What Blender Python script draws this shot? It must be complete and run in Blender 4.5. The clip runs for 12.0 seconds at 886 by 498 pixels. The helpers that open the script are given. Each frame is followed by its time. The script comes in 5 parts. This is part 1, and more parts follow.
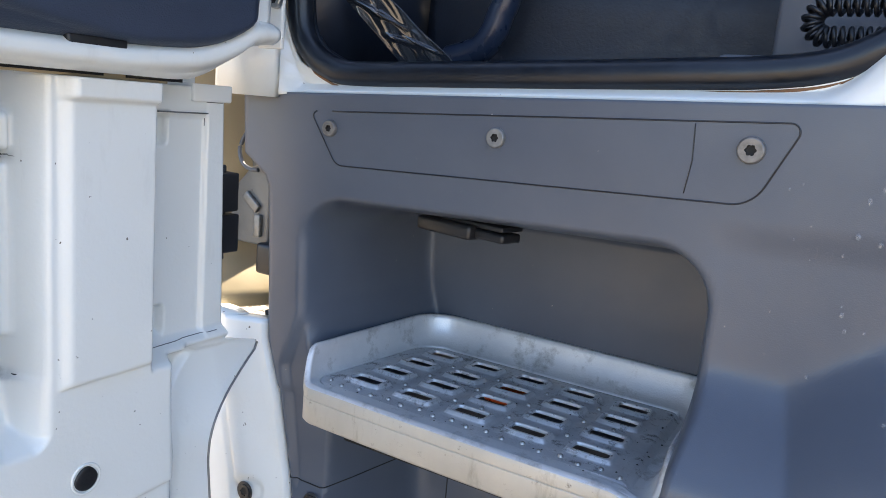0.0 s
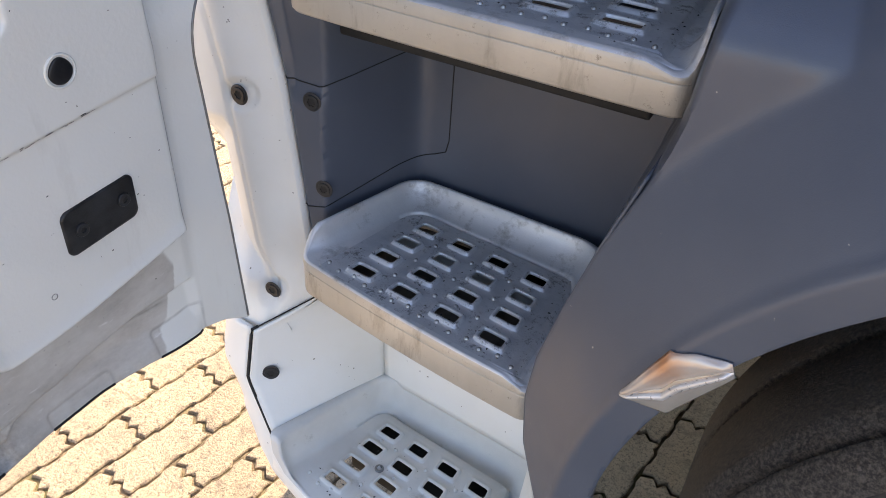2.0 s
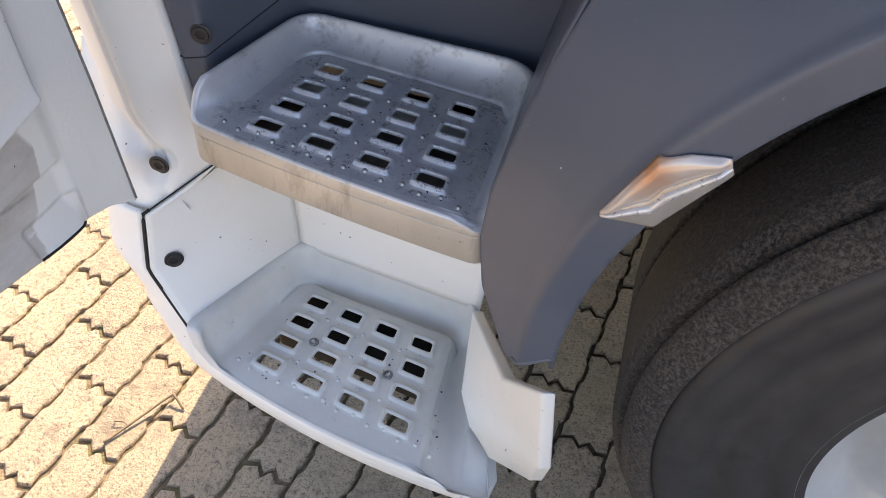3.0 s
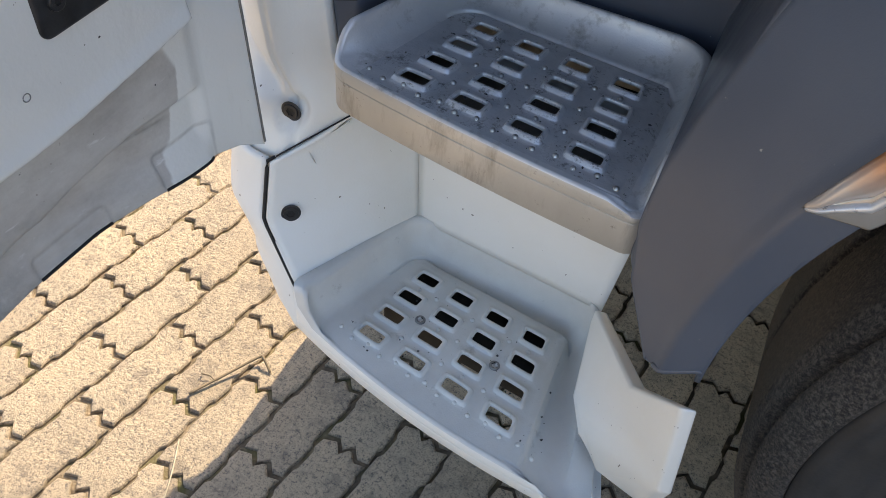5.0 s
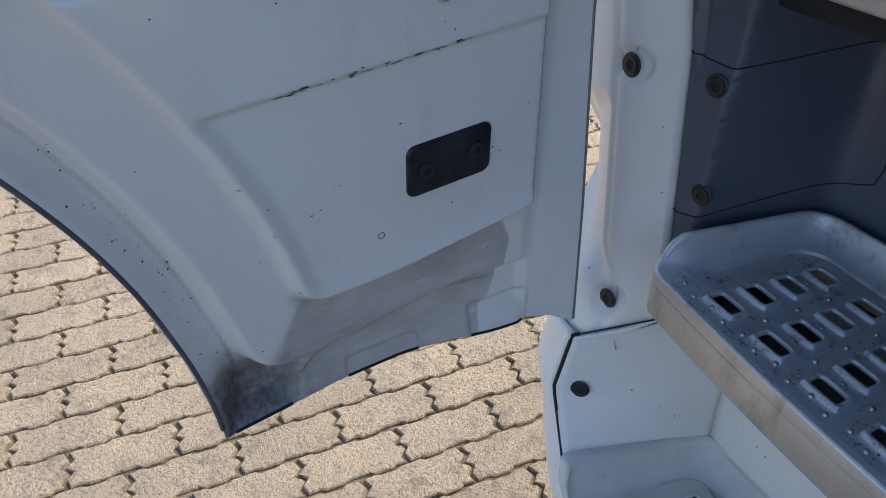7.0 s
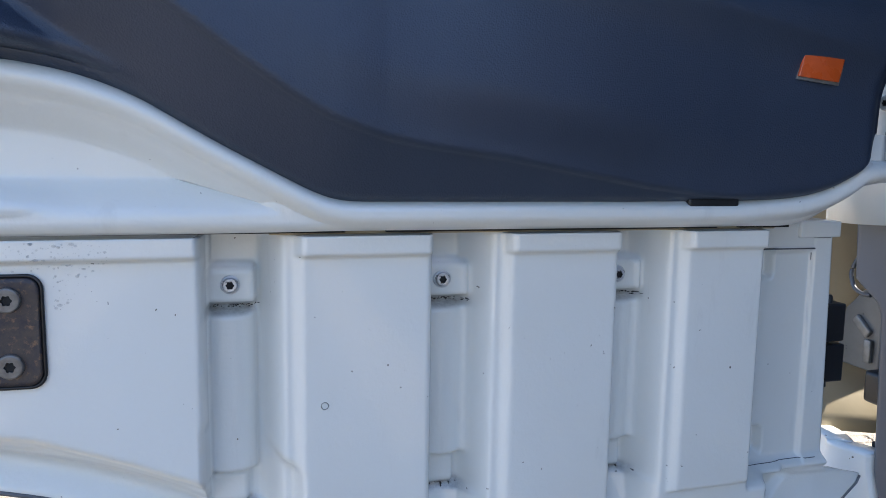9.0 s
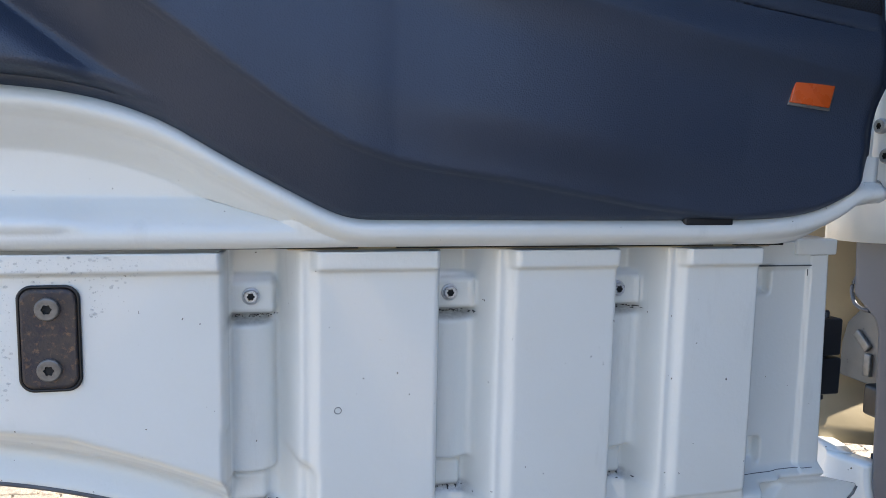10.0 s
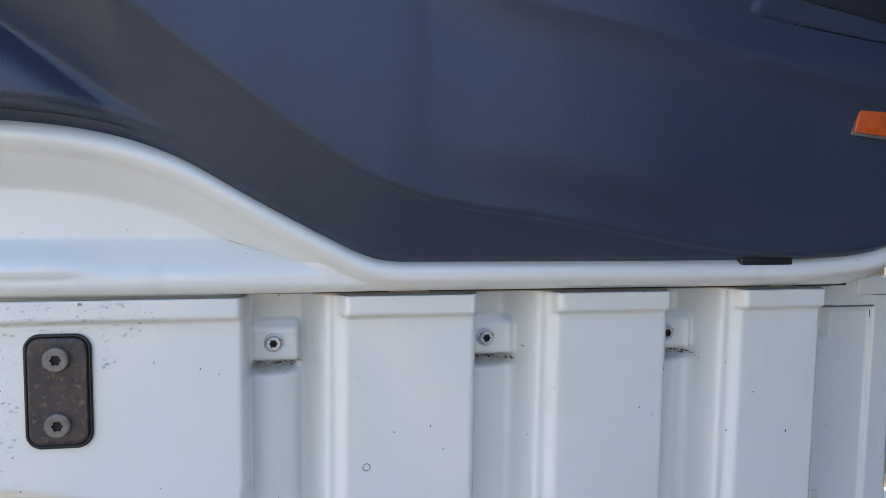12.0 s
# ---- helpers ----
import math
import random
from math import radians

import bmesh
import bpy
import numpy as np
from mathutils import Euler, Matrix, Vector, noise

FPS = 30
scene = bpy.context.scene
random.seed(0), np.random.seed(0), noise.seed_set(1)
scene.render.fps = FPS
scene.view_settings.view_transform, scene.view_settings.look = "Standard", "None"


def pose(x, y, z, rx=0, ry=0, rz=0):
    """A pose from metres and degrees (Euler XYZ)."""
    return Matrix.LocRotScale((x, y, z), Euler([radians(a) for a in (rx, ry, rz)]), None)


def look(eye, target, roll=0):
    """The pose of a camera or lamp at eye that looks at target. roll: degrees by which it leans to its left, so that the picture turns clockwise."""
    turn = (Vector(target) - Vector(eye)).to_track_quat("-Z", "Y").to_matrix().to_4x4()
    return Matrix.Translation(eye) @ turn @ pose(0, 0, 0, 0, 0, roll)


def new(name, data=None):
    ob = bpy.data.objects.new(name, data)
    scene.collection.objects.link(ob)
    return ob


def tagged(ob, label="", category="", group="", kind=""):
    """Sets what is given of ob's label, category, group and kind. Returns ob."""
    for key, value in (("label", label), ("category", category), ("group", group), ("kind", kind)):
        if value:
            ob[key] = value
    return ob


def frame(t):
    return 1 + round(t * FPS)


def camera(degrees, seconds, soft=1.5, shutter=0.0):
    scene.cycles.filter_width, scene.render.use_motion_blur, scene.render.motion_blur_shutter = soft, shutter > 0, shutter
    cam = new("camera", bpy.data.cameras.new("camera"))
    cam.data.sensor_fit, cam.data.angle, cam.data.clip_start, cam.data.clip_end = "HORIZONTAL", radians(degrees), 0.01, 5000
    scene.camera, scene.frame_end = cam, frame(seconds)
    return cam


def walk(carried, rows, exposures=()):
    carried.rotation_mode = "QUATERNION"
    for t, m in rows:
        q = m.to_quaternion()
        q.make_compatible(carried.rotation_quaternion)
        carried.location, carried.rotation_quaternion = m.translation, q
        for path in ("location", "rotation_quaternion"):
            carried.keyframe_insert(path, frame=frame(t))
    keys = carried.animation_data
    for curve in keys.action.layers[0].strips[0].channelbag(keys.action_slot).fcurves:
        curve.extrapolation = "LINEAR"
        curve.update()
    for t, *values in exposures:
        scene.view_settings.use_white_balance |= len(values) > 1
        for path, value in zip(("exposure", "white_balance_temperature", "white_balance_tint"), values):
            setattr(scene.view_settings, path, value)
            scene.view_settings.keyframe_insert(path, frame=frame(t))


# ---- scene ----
cam = camera(59.8, 12.0, 0.9)
PATH = [
    (0, (0.354, 0.333, 1.405), (-0.648, 2.026, 1.045), 5.0),
    (0.5, (0.348, 0.331, 1.4), (-0.619, 1.933, 0.693), 5.2),
    (1, (0.34, 0.349, 1.379), (-0.612, 1.863, 0.483), 4.8),
    (1.5, (0.348, 0.349, 1.359), (-0.529, 1.88, 0.417), 4.1),
    (2, (0.306, 0.368, 1.321), (-0.42, 1.798, 0.126), 4.1),
    (2.5, (0.266, 0.384, 1.289), (-0.242, 1.683, -0.144), 3.8),
    (2.7, (0.228, 0.388, 1.271), (-0.132, 1.713, -0.183), 5.5),
    (4.3, (0.228, 0.496, 1.127), (-0.051, 1.893, -0.277), 4.1),
    (4.5, (0.188, 0.478, 1.135), (-0.083, 1.851, -0.294), 6.9),
    (5, (0.171, 0.411, 1.167), (-0.346, 1.683, -0.287), 6.1),
    (5.5, (0.159, 0.346, 1.197), (-0.611, 1.464, -0.272), 4.9),
    (6, (0.16, 0.366, 1.215), (-0.906, 1.334, -0.173), 2.9),
    (6.5, (0.204, 0.422, 1.214), (-1.113, 1.317, 0.004), 1.6),
    (7, (0.226, 0.437, 1.216), (-1.133, 1.306, 0.034), 0.9),
    (7.5, (0.211, 0.374, 1.274), (-1.321, 1.26, 0.343), 1.7),
    (7.7, (0.214, 0.342, 1.308), (-1.414, 1.196, 0.522), 1.8),
    (9.3, (0.453, 0.297, 1.489), (-1.477, 0.768, 1.256), 0.9),
    (9.5, (0.46, 0.306, 1.487), (-1.472, 0.768, 1.255), 1.0),
    (10, (0.466, 0.301, 1.492), (-1.469, 0.75, 1.254), 1.1),
    (10.5, (0.452, 0.294, 1.486), (-1.485, 0.734, 1.256), 1.0),
    (11, (0.437, 0.291, 1.486), (-1.506, 0.717, 1.282), 1.0),
    (11.5, (0.427, 0.296, 1.483), (-1.523, 0.703, 1.3), 1.0),
    (12, (0.412, 0.298, 1.502), (-1.54, 0.698, 1.326), 0.8),
]
EXPOSURES = [(0.0, 2.15, 6450, 12), (1.0, 1.88, 6800, 13), (2.5, 1.77, 7300, 20), (4.5, 1.82, 7350, 16), (5.0, 1.36, 6950, 14), (5.5, 1.02, 6600, 14), (6.5, 0.63, 5850, 13),
             (7.0, 0.66, 5750, 13), (7.7, 0.82, 5250, 11), (9.5, 1.54, 5850, 11), (12.0, 1.62, 6200, 12)]
walk(cam, [(t, look(eye, target, roll)) for t, eye, target, roll in PATH], EXPOSURES)

# ---- light ----
SUN_ELEVATION, SUN_AZIMUTH = 48.0, -3.0   # degrees; azimuth from +y towards +x
world = bpy.data.worlds.new("world")
scene.world = world
world.use_nodes = True
wn = world.node_tree.nodes
sky = wn.new("ShaderNodeTexSky")
sky.sky_type = "NISHITA"
sky.sun_disc = False
sky.sun_elevation = radians(SUN_ELEVATION)
sky.sun_rotation = radians(SUN_AZIMUTH)
sky.dust_density = 1.8
wn["Background"].inputs["Strength"].default_value = 0.15
world.node_tree.links.new(sky.outputs["Color"], wn["Background"].inputs["Color"])
sun = new("sun", bpy.data.lights.new("sun", "SUN"))
sun.data.energy, sun.data.angle, sun.data.color = 4.3, radians(0.5), (1.0, 0.88, 0.69)
sa, se = radians(SUN_AZIMUTH), radians(SUN_ELEVATION)
TO_SUN = Vector((math.sin(sa) * math.cos(se), math.cos(sa) * math.cos(se), math.sin(se)))
sun.matrix_world = look(TO_SUN * 20, (0, 0, 0))


# ---- materials ----
class Mat:
    """A small builder of node materials."""

    def __init__(self, name):
        self.m = bpy.data.materials.new(name)
        self.m.use_nodes = True
        self.t = self.m.node_tree
        self.b = self.t.nodes["Principled BSDF"]
        self.co = self.t.nodes.new("ShaderNodeTexCoord").outputs["Object"]

    def node(self, kind, **inputs):
        n = self.t.nodes.new(kind)
        for k, v in inputs.items():
            k = k.replace("_", " ")
            if hasattr(v, "is_output"):
                self.t.links.new(v, n.inputs[k])
            else:
                n.inputs[k].default_value = v
        return n

    def noise(self, scale, detail=4.0, rough=0.55, stretch=None):
        co = self.co
        if stretch:
            mp = self.t.nodes.new("ShaderNodeMapping")
            mp.inputs["Scale"].default_value = stretch
            self.t.links.new(co, mp.inputs["Vector"])
            co = mp.outputs["Vector"]
        return self.node("ShaderNodeTexNoise", Vector=co, Scale=scale, Detail=detail, Roughness=rough).outputs["Fac"]

    def voronoi(self, scale):
        return self.node("ShaderNodeTexVoronoi", Vector=self.co, Scale=scale).outputs["Distance"]

    def band(self, fac, lo, hi, a=0.0, b=1.0):
        n = self.node("ShaderNodeMapRange", Value=fac)
        n.clamp = True
        for k, v in (("From Min", lo), ("From Max", hi), ("To Min", a), ("To Max", b)):
            n.inputs[k].default_value = v
        return n.outputs["Result"]

    def mix(self, fac, a, b):
        n = self.t.nodes.new("ShaderNodeMix")
        n.data_type = "RGBA"
        for i, v in ((0, fac), (6, a), (7, b)):
            if hasattr(v, "is_output"):
                self.t.links.new(v, n.inputs[i])
            elif i == 0:
                n.inputs[i].default_value = v
            else:
                n.inputs[i].default_value = (*v, 1)
        return n.outputs[2]

    def math(self, op, a, b=0.0):
        n = self.t.nodes.new("ShaderNodeMath")
        n.operation = op
        for i, v in enumerate((a, b)):
            if hasattr(v, "is_output"):
                self.t.links.new(v, n.inputs[i])
            else:
                n.inputs[i].default_value = v
        return n.outputs[0]

    def set(self, **kw):
        for k, v in kw.items():
            s = self.b.inputs[k.replace("_", " ")]
            if hasattr(v, "is_output"):
                self.t.links.new(v, s)
            else:
                s.default_value = (*v, 1) if isinstance(v, tuple) and len(v) == 3 else v
        return self

    def bump(self, height, distance=0.001, strength=1.0):
        n = self.node("ShaderNodeBump", Height=height, Distance=distance, Strength=strength)
        self.t.links.new(n.outputs["Normal"], self.b.inputs["Normal"])
        return self


def paint_white():
    k = Mat("white_paint")
    spots = k.band(k.noise(170, 2, 0.5), 0.765, 0.785)
    film = k.band(k.noise(6, 3), 0.3, 0.9, 0, 0.4)
    col = k.mix(film, (0.76, 0.77, 0.74), (0.66, 0.64, 0.57))
    col = k.mix(spots, col, (0.10, 0.085, 0.07))
    streak = k.band(k.noise(30, 6, 0.7, (1, 0.7, 0.16)), 0.60, 0.78, 0, 0.3)
    col = k.mix(streak, col, (0.46, 0.45, 0.41))
    # road dirt, and painted crease shade, where a surface carries them
    grime = k.node("ShaderNodeAttribute")
    grime.attribute_name = "grime"
    soot_and_creases = k.node("ShaderNodeAttribute")
    soot_and_creases.attribute_name = "soot_and_creases"
    smear = k.noise(16, 7, 0.7, (1, 0.7, 2.2))
    film = k.mix(k.band(smear, 0.30, 0.70), (0.31, 0.285, 0.255), (0.49, 0.465, 0.43))
    film = k.mix(k.band(k.noise(60, 5, 0.7, (1, 0.35, 1.6)), 0.62, 0.70), film, (0.62, 0.61, 0.59))
    col = k.mix(k.math("MULTIPLY", grime.outputs["Fac"], k.band(k.noise(9, 6, 0.7), 0.34, 0.62, 0.60, 0.95)), col, film)
    black = k.math("MULTIPLY", soot_and_creases.outputs["Fac"], k.band(k.noise(90, 6, 0.75), 0.30, 0.62, 0.35, 1.0))
    col = k.mix(black, col, (0.075, 0.07, 0.065))
    rough = k.math("ADD", k.band(k.noise(14, 3), 0.1, 0.9, 0.30, 0.42), k.math("MULTIPLY", grime.outputs["Fac"], 0.2))
    coat = k.math("SUBTRACT", 0.75, k.math("MULTIPLY", grime.outputs["Fac"], 0.5))
    k.set(Base_Color=col, Roughness=rough, Coat_Weight=coat, Coat_Roughness=0.035)
    return k.bump(k.noise(220, 2), 0.00025).m


def plastic_white():
    k = Mat("white_plastic")
    film = k.band(k.noise(5, 5), 0.42, 0.8, 0, 0.5)
    col = k.mix(film, (0.77, 0.77, 0.735), (0.64, 0.61, 0.53))
    specks = k.band(k.noise(130, 2, 0.5), 0.74, 0.765)
    col = k.mix(specks, col, (0.13, 0.11, 0.09))
    k.set(Base_Color=col, Roughness=k.band(k.noise(30, 3), 0.3, 0.7, 0.32, 0.5))
    return k.bump(k.noise(300, 2), 0.0002).m


def plastic_grey(name, base, light, rough=0.48):
    k = Mat(name)
    cloud = k.band(k.noise(7, 5), 0.3, 0.75)
    col = k.mix(cloud, base, light)
    specks = k.band(k.noise(150, 2, 0.5), 0.77, 0.79)
    col = k.mix(specks, col, (0.34, 0.33, 0.31))
    k.set(Base_Color=col, Roughness=k.band(k.noise(18, 4), 0.3, 0.75, rough - 0.08, rough + 0.1), Specular_IOR_Level=0.5)
    return k.bump(k.noise(900, 2), 0.00012).m


def leather_trim():
    k = Mat("grained_dark_trim")
    grain = k.math("ADD", k.voronoi(620), k.math("MULTIPLY", k.noise(1000, 3, 0.7), 0.6))
    col = k.mix(k.band(k.noise(5, 4), 0.3, 0.7), (0.025, 0.036, 0.064), (0.032, 0.046, 0.080))
    k.set(Base_Color=col, Roughness=k.band(k.noise(25, 3), 0.3, 0.7, 0.44, 0.54), Specular_IOR_Level=0.6)
    return k.bump(grain, 0.00045, 0.6).m


def aluminium():
    k = Mat("worn_aluminium")
    cloud = k.noise(11, 6, 0.62)
    col = k.mix(k.band(cloud, 0.3, 0.7), (0.54, 0.55, 0.57), (0.70, 0.70, 0.70))
    grime = k.band(k.noise(24, 7, 0.72), 0.53, 0.68)
    col = k.mix(k.math("MULTIPLY", grime, 0.6), col, (0.12, 0.105, 0.085))
    k.set(Base_Color=col, Metallic=k.band(grime, 0, 1, 0.45, 0.1), Roughness=k.band(cloud, 0.3, 0.7, 0.50, 0.38))
    return k.bump(k.noise(420, 3), 0.0002).m


def aluminium_front():
    k = Mat("scuffed_aluminium_front")
    cloud = k.noise(8, 6, 0.6, (1, 1, 0.4))
    col = k.mix(k.band(cloud, 0.3, 0.7), (0.46, 0.435, 0.385), (0.58, 0.555, 0.50))
    drip = k.band(k.noise(30, 7, 0.7, (1, 1, 0.22)), 0.53, 0.68)
    col = k.mix(k.math("MULTIPLY", drip, 0.6), col, (0.20, 0.165, 0.12))
    col = k.mix(k.band(k.noise(75, 8, 0.8), 0.60, 0.68, 0, 0.7), col, (0.13, 0.10, 0.075))
    k.set(Base_Color=col, Metallic=0.35, Roughness=k.band(cloud, 0.3, 0.7, 0.58, 0.42))
    return k.bump(k.noise(300, 3), 0.0003).m


def tread_plate():
    k = Mat("trodden_tread_plate")
    cloud = k.noise(16, 6, 0.65)
    col = k.mix(k.band(cloud, 0.3, 0.7), (0.44, 0.455, 0.48), (0.62, 0.63, 0.65))
    grime = k.band(k.noise(40, 9, 0.82), 0.535, 0.62)
    col = k.mix(k.math("MULTIPLY", grime, 0.8), col, (0.06, 0.056, 0.052))
    k.set(Base_Color=col, Metallic=k.band(grime, 0, 1, 0.55, 0.1), Roughness=k.band(cloud, 0.3, 0.7, 0.48, 0.34))
    return k.bump(k.noise(380, 3), 0.0003).m


def tray_plastic():
    k = Mat("grey_white_step_plastic")
    cloud = k.noise(7, 6, 0.6)
    col = k.mix(k.band(cloud, 0.32, 0.7), (0.51, 0.51, 0.485), (0.66, 0.655, 0.62))
    grime = k.band(k.noise(30, 7, 0.7), 0.60, 0.74)
    col = k.mix(k.math("MULTIPLY", grime, 0.5), col, (0.16, 0.14, 0.11))
    k.set(Base_Color=col, Roughness=k.band(cloud, 0.3, 0.7, 0.55, 0.42))
    return k.bump(k.noise(500, 3), 0.0002).m


def simple(name, col, rough, metal=0.0, vary=0.35, scale=40, bump=0.0002, coat=0.0):
    k = Mat(name)
    dark = tuple(c * (1 - vary) for c in col)
    k.set(Base_Color=k.mix(k.band(k.noise(scale, 5), 0.3, 0.7), dark, col), Metallic=metal,
          Roughness=k.band(k.noise(scale * 2, 3), 0.3, 0.7, max(rough - 0.08, 0.02), rough + 0.08), Coat_Weight=coat)
    if bump:
        k.bump(k.noise(scale * 8, 3), bump)
    return k.m


def rusty_plate():
    k = Mat("rust_stained_steel")
    n = k.noise(60, 8, 0.7)
    col = k.mix(k.band(n, 0.35, 0.65), (0.035, 0.035, 0.05), (0.085, 0.07, 0.06))
    col = k.mix(k.band(k.noise(150, 5, 0.7), 0.55, 0.7), col, (0.20, 0.13, 0.08))
    k.set(Base_Color=col, Metallic=0.45, Roughness=k.band(n, 0.3, 0.7, 0.34, 0.6))
    return k.bump(k.noise(400, 3), 0.0004).m


def paver_stone():
    k = Mat("sandy_concrete_paver")
    k.co = k.t.nodes.new("ShaderNodeNewGeometry").outputs["Position"]
    rnd = k.node("ShaderNodeObjectInfo").outputs["Random"]
    isl = k.t.nodes.new("ShaderNodeNewGeometry").outputs["Random Per Island"]
    tone = k.math("FRACT", k.math("ADD", rnd, isl))
    col = k.mix(tone, (0.560, 0.435, 0.285), (0.670, 0.528, 0.350))
    col = k.mix(k.band(k.noise(5, 5), 0.35, 0.7, 0, 0.5), col, (0.33, 0.285, 0.22))
    col = k.mix(k.band(k.noise(11, 6, 0.7), 0.54, 0.68, 0, 0.45), col, (0.15, 0.13, 0.11))
    col = k.mix(k.band(k.noise(22, 5, 0.65), 0.5, 0.68, 0, 0.35), col, (0.20, 0.165, 0.125))
    grains = k.noise(140, 6, 0.82)
    col = k.mix(k.band(grains, 0.39, 0.47), (0.19, 0.16, 0.125), col)
    pits = k.noise(330, 4, 0.7)
    col = k.mix(k.band(pits, 0.36, 0.44), (0.17, 0.145, 0.115), col)
    col = k.mix(k.band(grains, 0.57, 0.68), col, (0.69, 0.555, 0.375))
    k.set(Base_Color=col, Roughness=0.78)
    h = k.math("ADD", grains, k.math("MULTIPLY", k.noise(60, 4), 0.7))
    return k.bump(h, 0.012, 1.0).m


def joint_sand():
    k = Mat("dark_joint_sand")
    col = k.mix(k.band(k.noise(55, 6), 0.35, 0.65), (0.10, 0.078, 0.05), (0.27, 0.21, 0.135))
    col = k.mix(k.band(k.noise(14, 4), 0.50, 0.68), col, (0.13, 0.12, 0.045))
    k.set(Base_Color=col, Roughness=0.95)
    return k.bump(k.noise(300, 4), 0.003).m


def tyre_rubber():
    k = Mat("dusty_tyre_rubber")
    dust = k.band(k.noise(230, 8, 0.92), 0.46, 0.58)
    col = k.mix(k.band(k.noise(9, 4), 0.3, 0.7), (0.018, 0.018, 0.017), (0.034, 0.032, 0.030))
    col = k.mix(dust, col, (0.23, 0.205, 0.18))
    k.set(Base_Color=col, Roughness=k.band(dust, 0, 1, 0.42, 0.75))
    h = k.math("ADD", k.math("MULTIPLY", k.noise(60, 6, 0.75), 0.8), k.noise(330, 5, 0.85))
    return k.bump(h, 0.007, 1.0).m


def perforated_plastic():
    k = Mat("perforated_dark_plastic")
    axes = k.node("ShaderNodeSeparateXYZ", Vector=k.co).outputs
    grid = k.math("MULTIPLY", k.math("SINE", k.math("MULTIPLY", axes["Y"], 1500.0), 0.0), k.math("SINE", k.math("MULTIPLY", axes["Z"], 1500.0), 0.0))
    holes = k.band(grid, 0.25, 0.40, 1.0, 0.0)
    k.set(Base_Color=k.mix(holes, (0.004, 0.004, 0.005), (0.022, 0.029, 0.045)), Roughness=0.5)
    return k.bump(holes, 0.001).m


def amber_lens():
    """A lens whose amber tint has faded away from its upper front corner."""
    k = Mat("faded_amber_lens")
    at = k.t.nodes.new("ShaderNodeVectorMath")
    at.operation = "DISTANCE"
    k.t.links.new(k.co, at.inputs[0])
    at.inputs[1].default_value = (0.262, 0.849, 0.897)
    d = k.math("ADD", at.outputs["Value"], k.math("MULTIPLY", k.noise(45, 4), 0.02))
    col = k.mix(k.band(d, 0.014, 0.040), (0.44, 0.19, 0.075), (0.50, 0.44, 0.39))
    k.set(Base_Color=col, Roughness=0.2, Metallic=0.25, Coat_Weight=0.8, Coat_Roughness=0.06)
    return k.m


def dew():
    k = Mat("dew_water")
    k.set(Base_Color=(0.95, 0.96, 0.97), Roughness=0.03, IOR=1.33, Transmission_Weight=0.9)
    return k.m


DEW = dew()
WHITE, PLASTIC_WHITE = paint_white(), plastic_white()
GREY = plastic_grey("grey_cladding_plastic", (0.067, 0.081, 0.109), (0.086, 0.100, 0.128), 0.38)
DARK = plastic_grey("dark_grey_cladding_plastic", (0.085, 0.09, 0.105), (0.11, 0.113, 0.125), 0.5)
TRIM, ALU, ALU_FRONT, TREAD, TRAY = leather_trim(), aluminium(), aluminium_front(), tread_plate(), tray_plastic()
TYRE_SIDE = simple("smooth_tyre_sidewall", (0.036, 0.035, 0.035), 0.55, vary=0.3, scale=30, bump=0.0004)
RUST, PAVER, SAND, TYRE = rusty_plate(), paver_stone(), joint_sand(), tyre_rubber()
BLACK = simple("black_plastic", (0.011, 0.011, 0.013), 0.40)
RUBBER = simple("black_rubber_seal", (0.010, 0.014, 0.023), 0.36, vary=0.6, scale=25)
STEEL = simple("zinc_steel", (0.48, 0.48, 0.47), 0.34, 0.9, scale=120)
SCREW = simple("blackened_screw", (0.026, 0.027, 0.030), 0.38, 0.15, scale=120)
WASHED = simple("grey_washer", (0.27, 0.27, 0.265), 0.42, 0.5, scale=120)
CABIN = simple("cab_interior_plastic", (0.016, 0.022, 0.038), 0.45, scale=20)
CARPET = simple("cab_floor_mat", (0.018, 0.025, 0.042), 0.85, scale=160, bump=0.0012)
ORANGE = simple("orange_reflector", (0.62, 0.10, 0.015), 0.28, vary=0.15, coat=0.5)
BROWN = simple("rusty_brown_bead", (0.22, 0.11, 0.05), 0.7)
SMUDGED = simple("smudged_black_plate", (0.026, 0.027, 0.030), 0.36, vary=0.85, scale=55)
MILKY = simple("milky_grey_plastic", (0.17, 0.17, 0.165), 0.35, vary=0.25, scale=30)
PAN = simple("dusty_brown_pan", (0.22, 0.195, 0.165), 0.7, vary=0.5, scale=60)
NAVY = simple("glossy_navy_plastic", (0.022, 0.034, 0.066), 0.3, scale=20)
PEBBLE = simple("pebbled_navy_lining", (0.012, 0.017, 0.030), 0.5, scale=30, bump=0.0007)
# the yellow in this cream stands for warm light bounced off the ground
BEIGE = simple("bounce_tinted_cream", (0.50, 0.41, 0.265), 0.45, vary=0.2, scale=8)
# near-black that stands for deep shade in gaps, sockets and under the steps
DARKVOID = simple("deep_shade_black", (0.018, 0.018, 0.018), 0.8)
RIM = simple("silver_wheel_rim", (0.62, 0.62, 0.60), 0.35, 0.5, vary=0.2, scale=15)
AMBER = amber_lens()
MESH = perforated_plastic()
CLEAR = simple("clear_lamp_lens", (0.42, 0.40, 0.37), 0.12, 0.4, vary=0.2, scale=30, coat=0.8)
COLLAR = simple("worn_bright_collar", (0.66, 0.67, 0.69), 0.32, 0.5, vary=0.3, scale=90)
DULL = simple("dull_steel_bolt", (0.22, 0.21, 0.20), 0.4, 0.5, vary=0.4, scale=160)
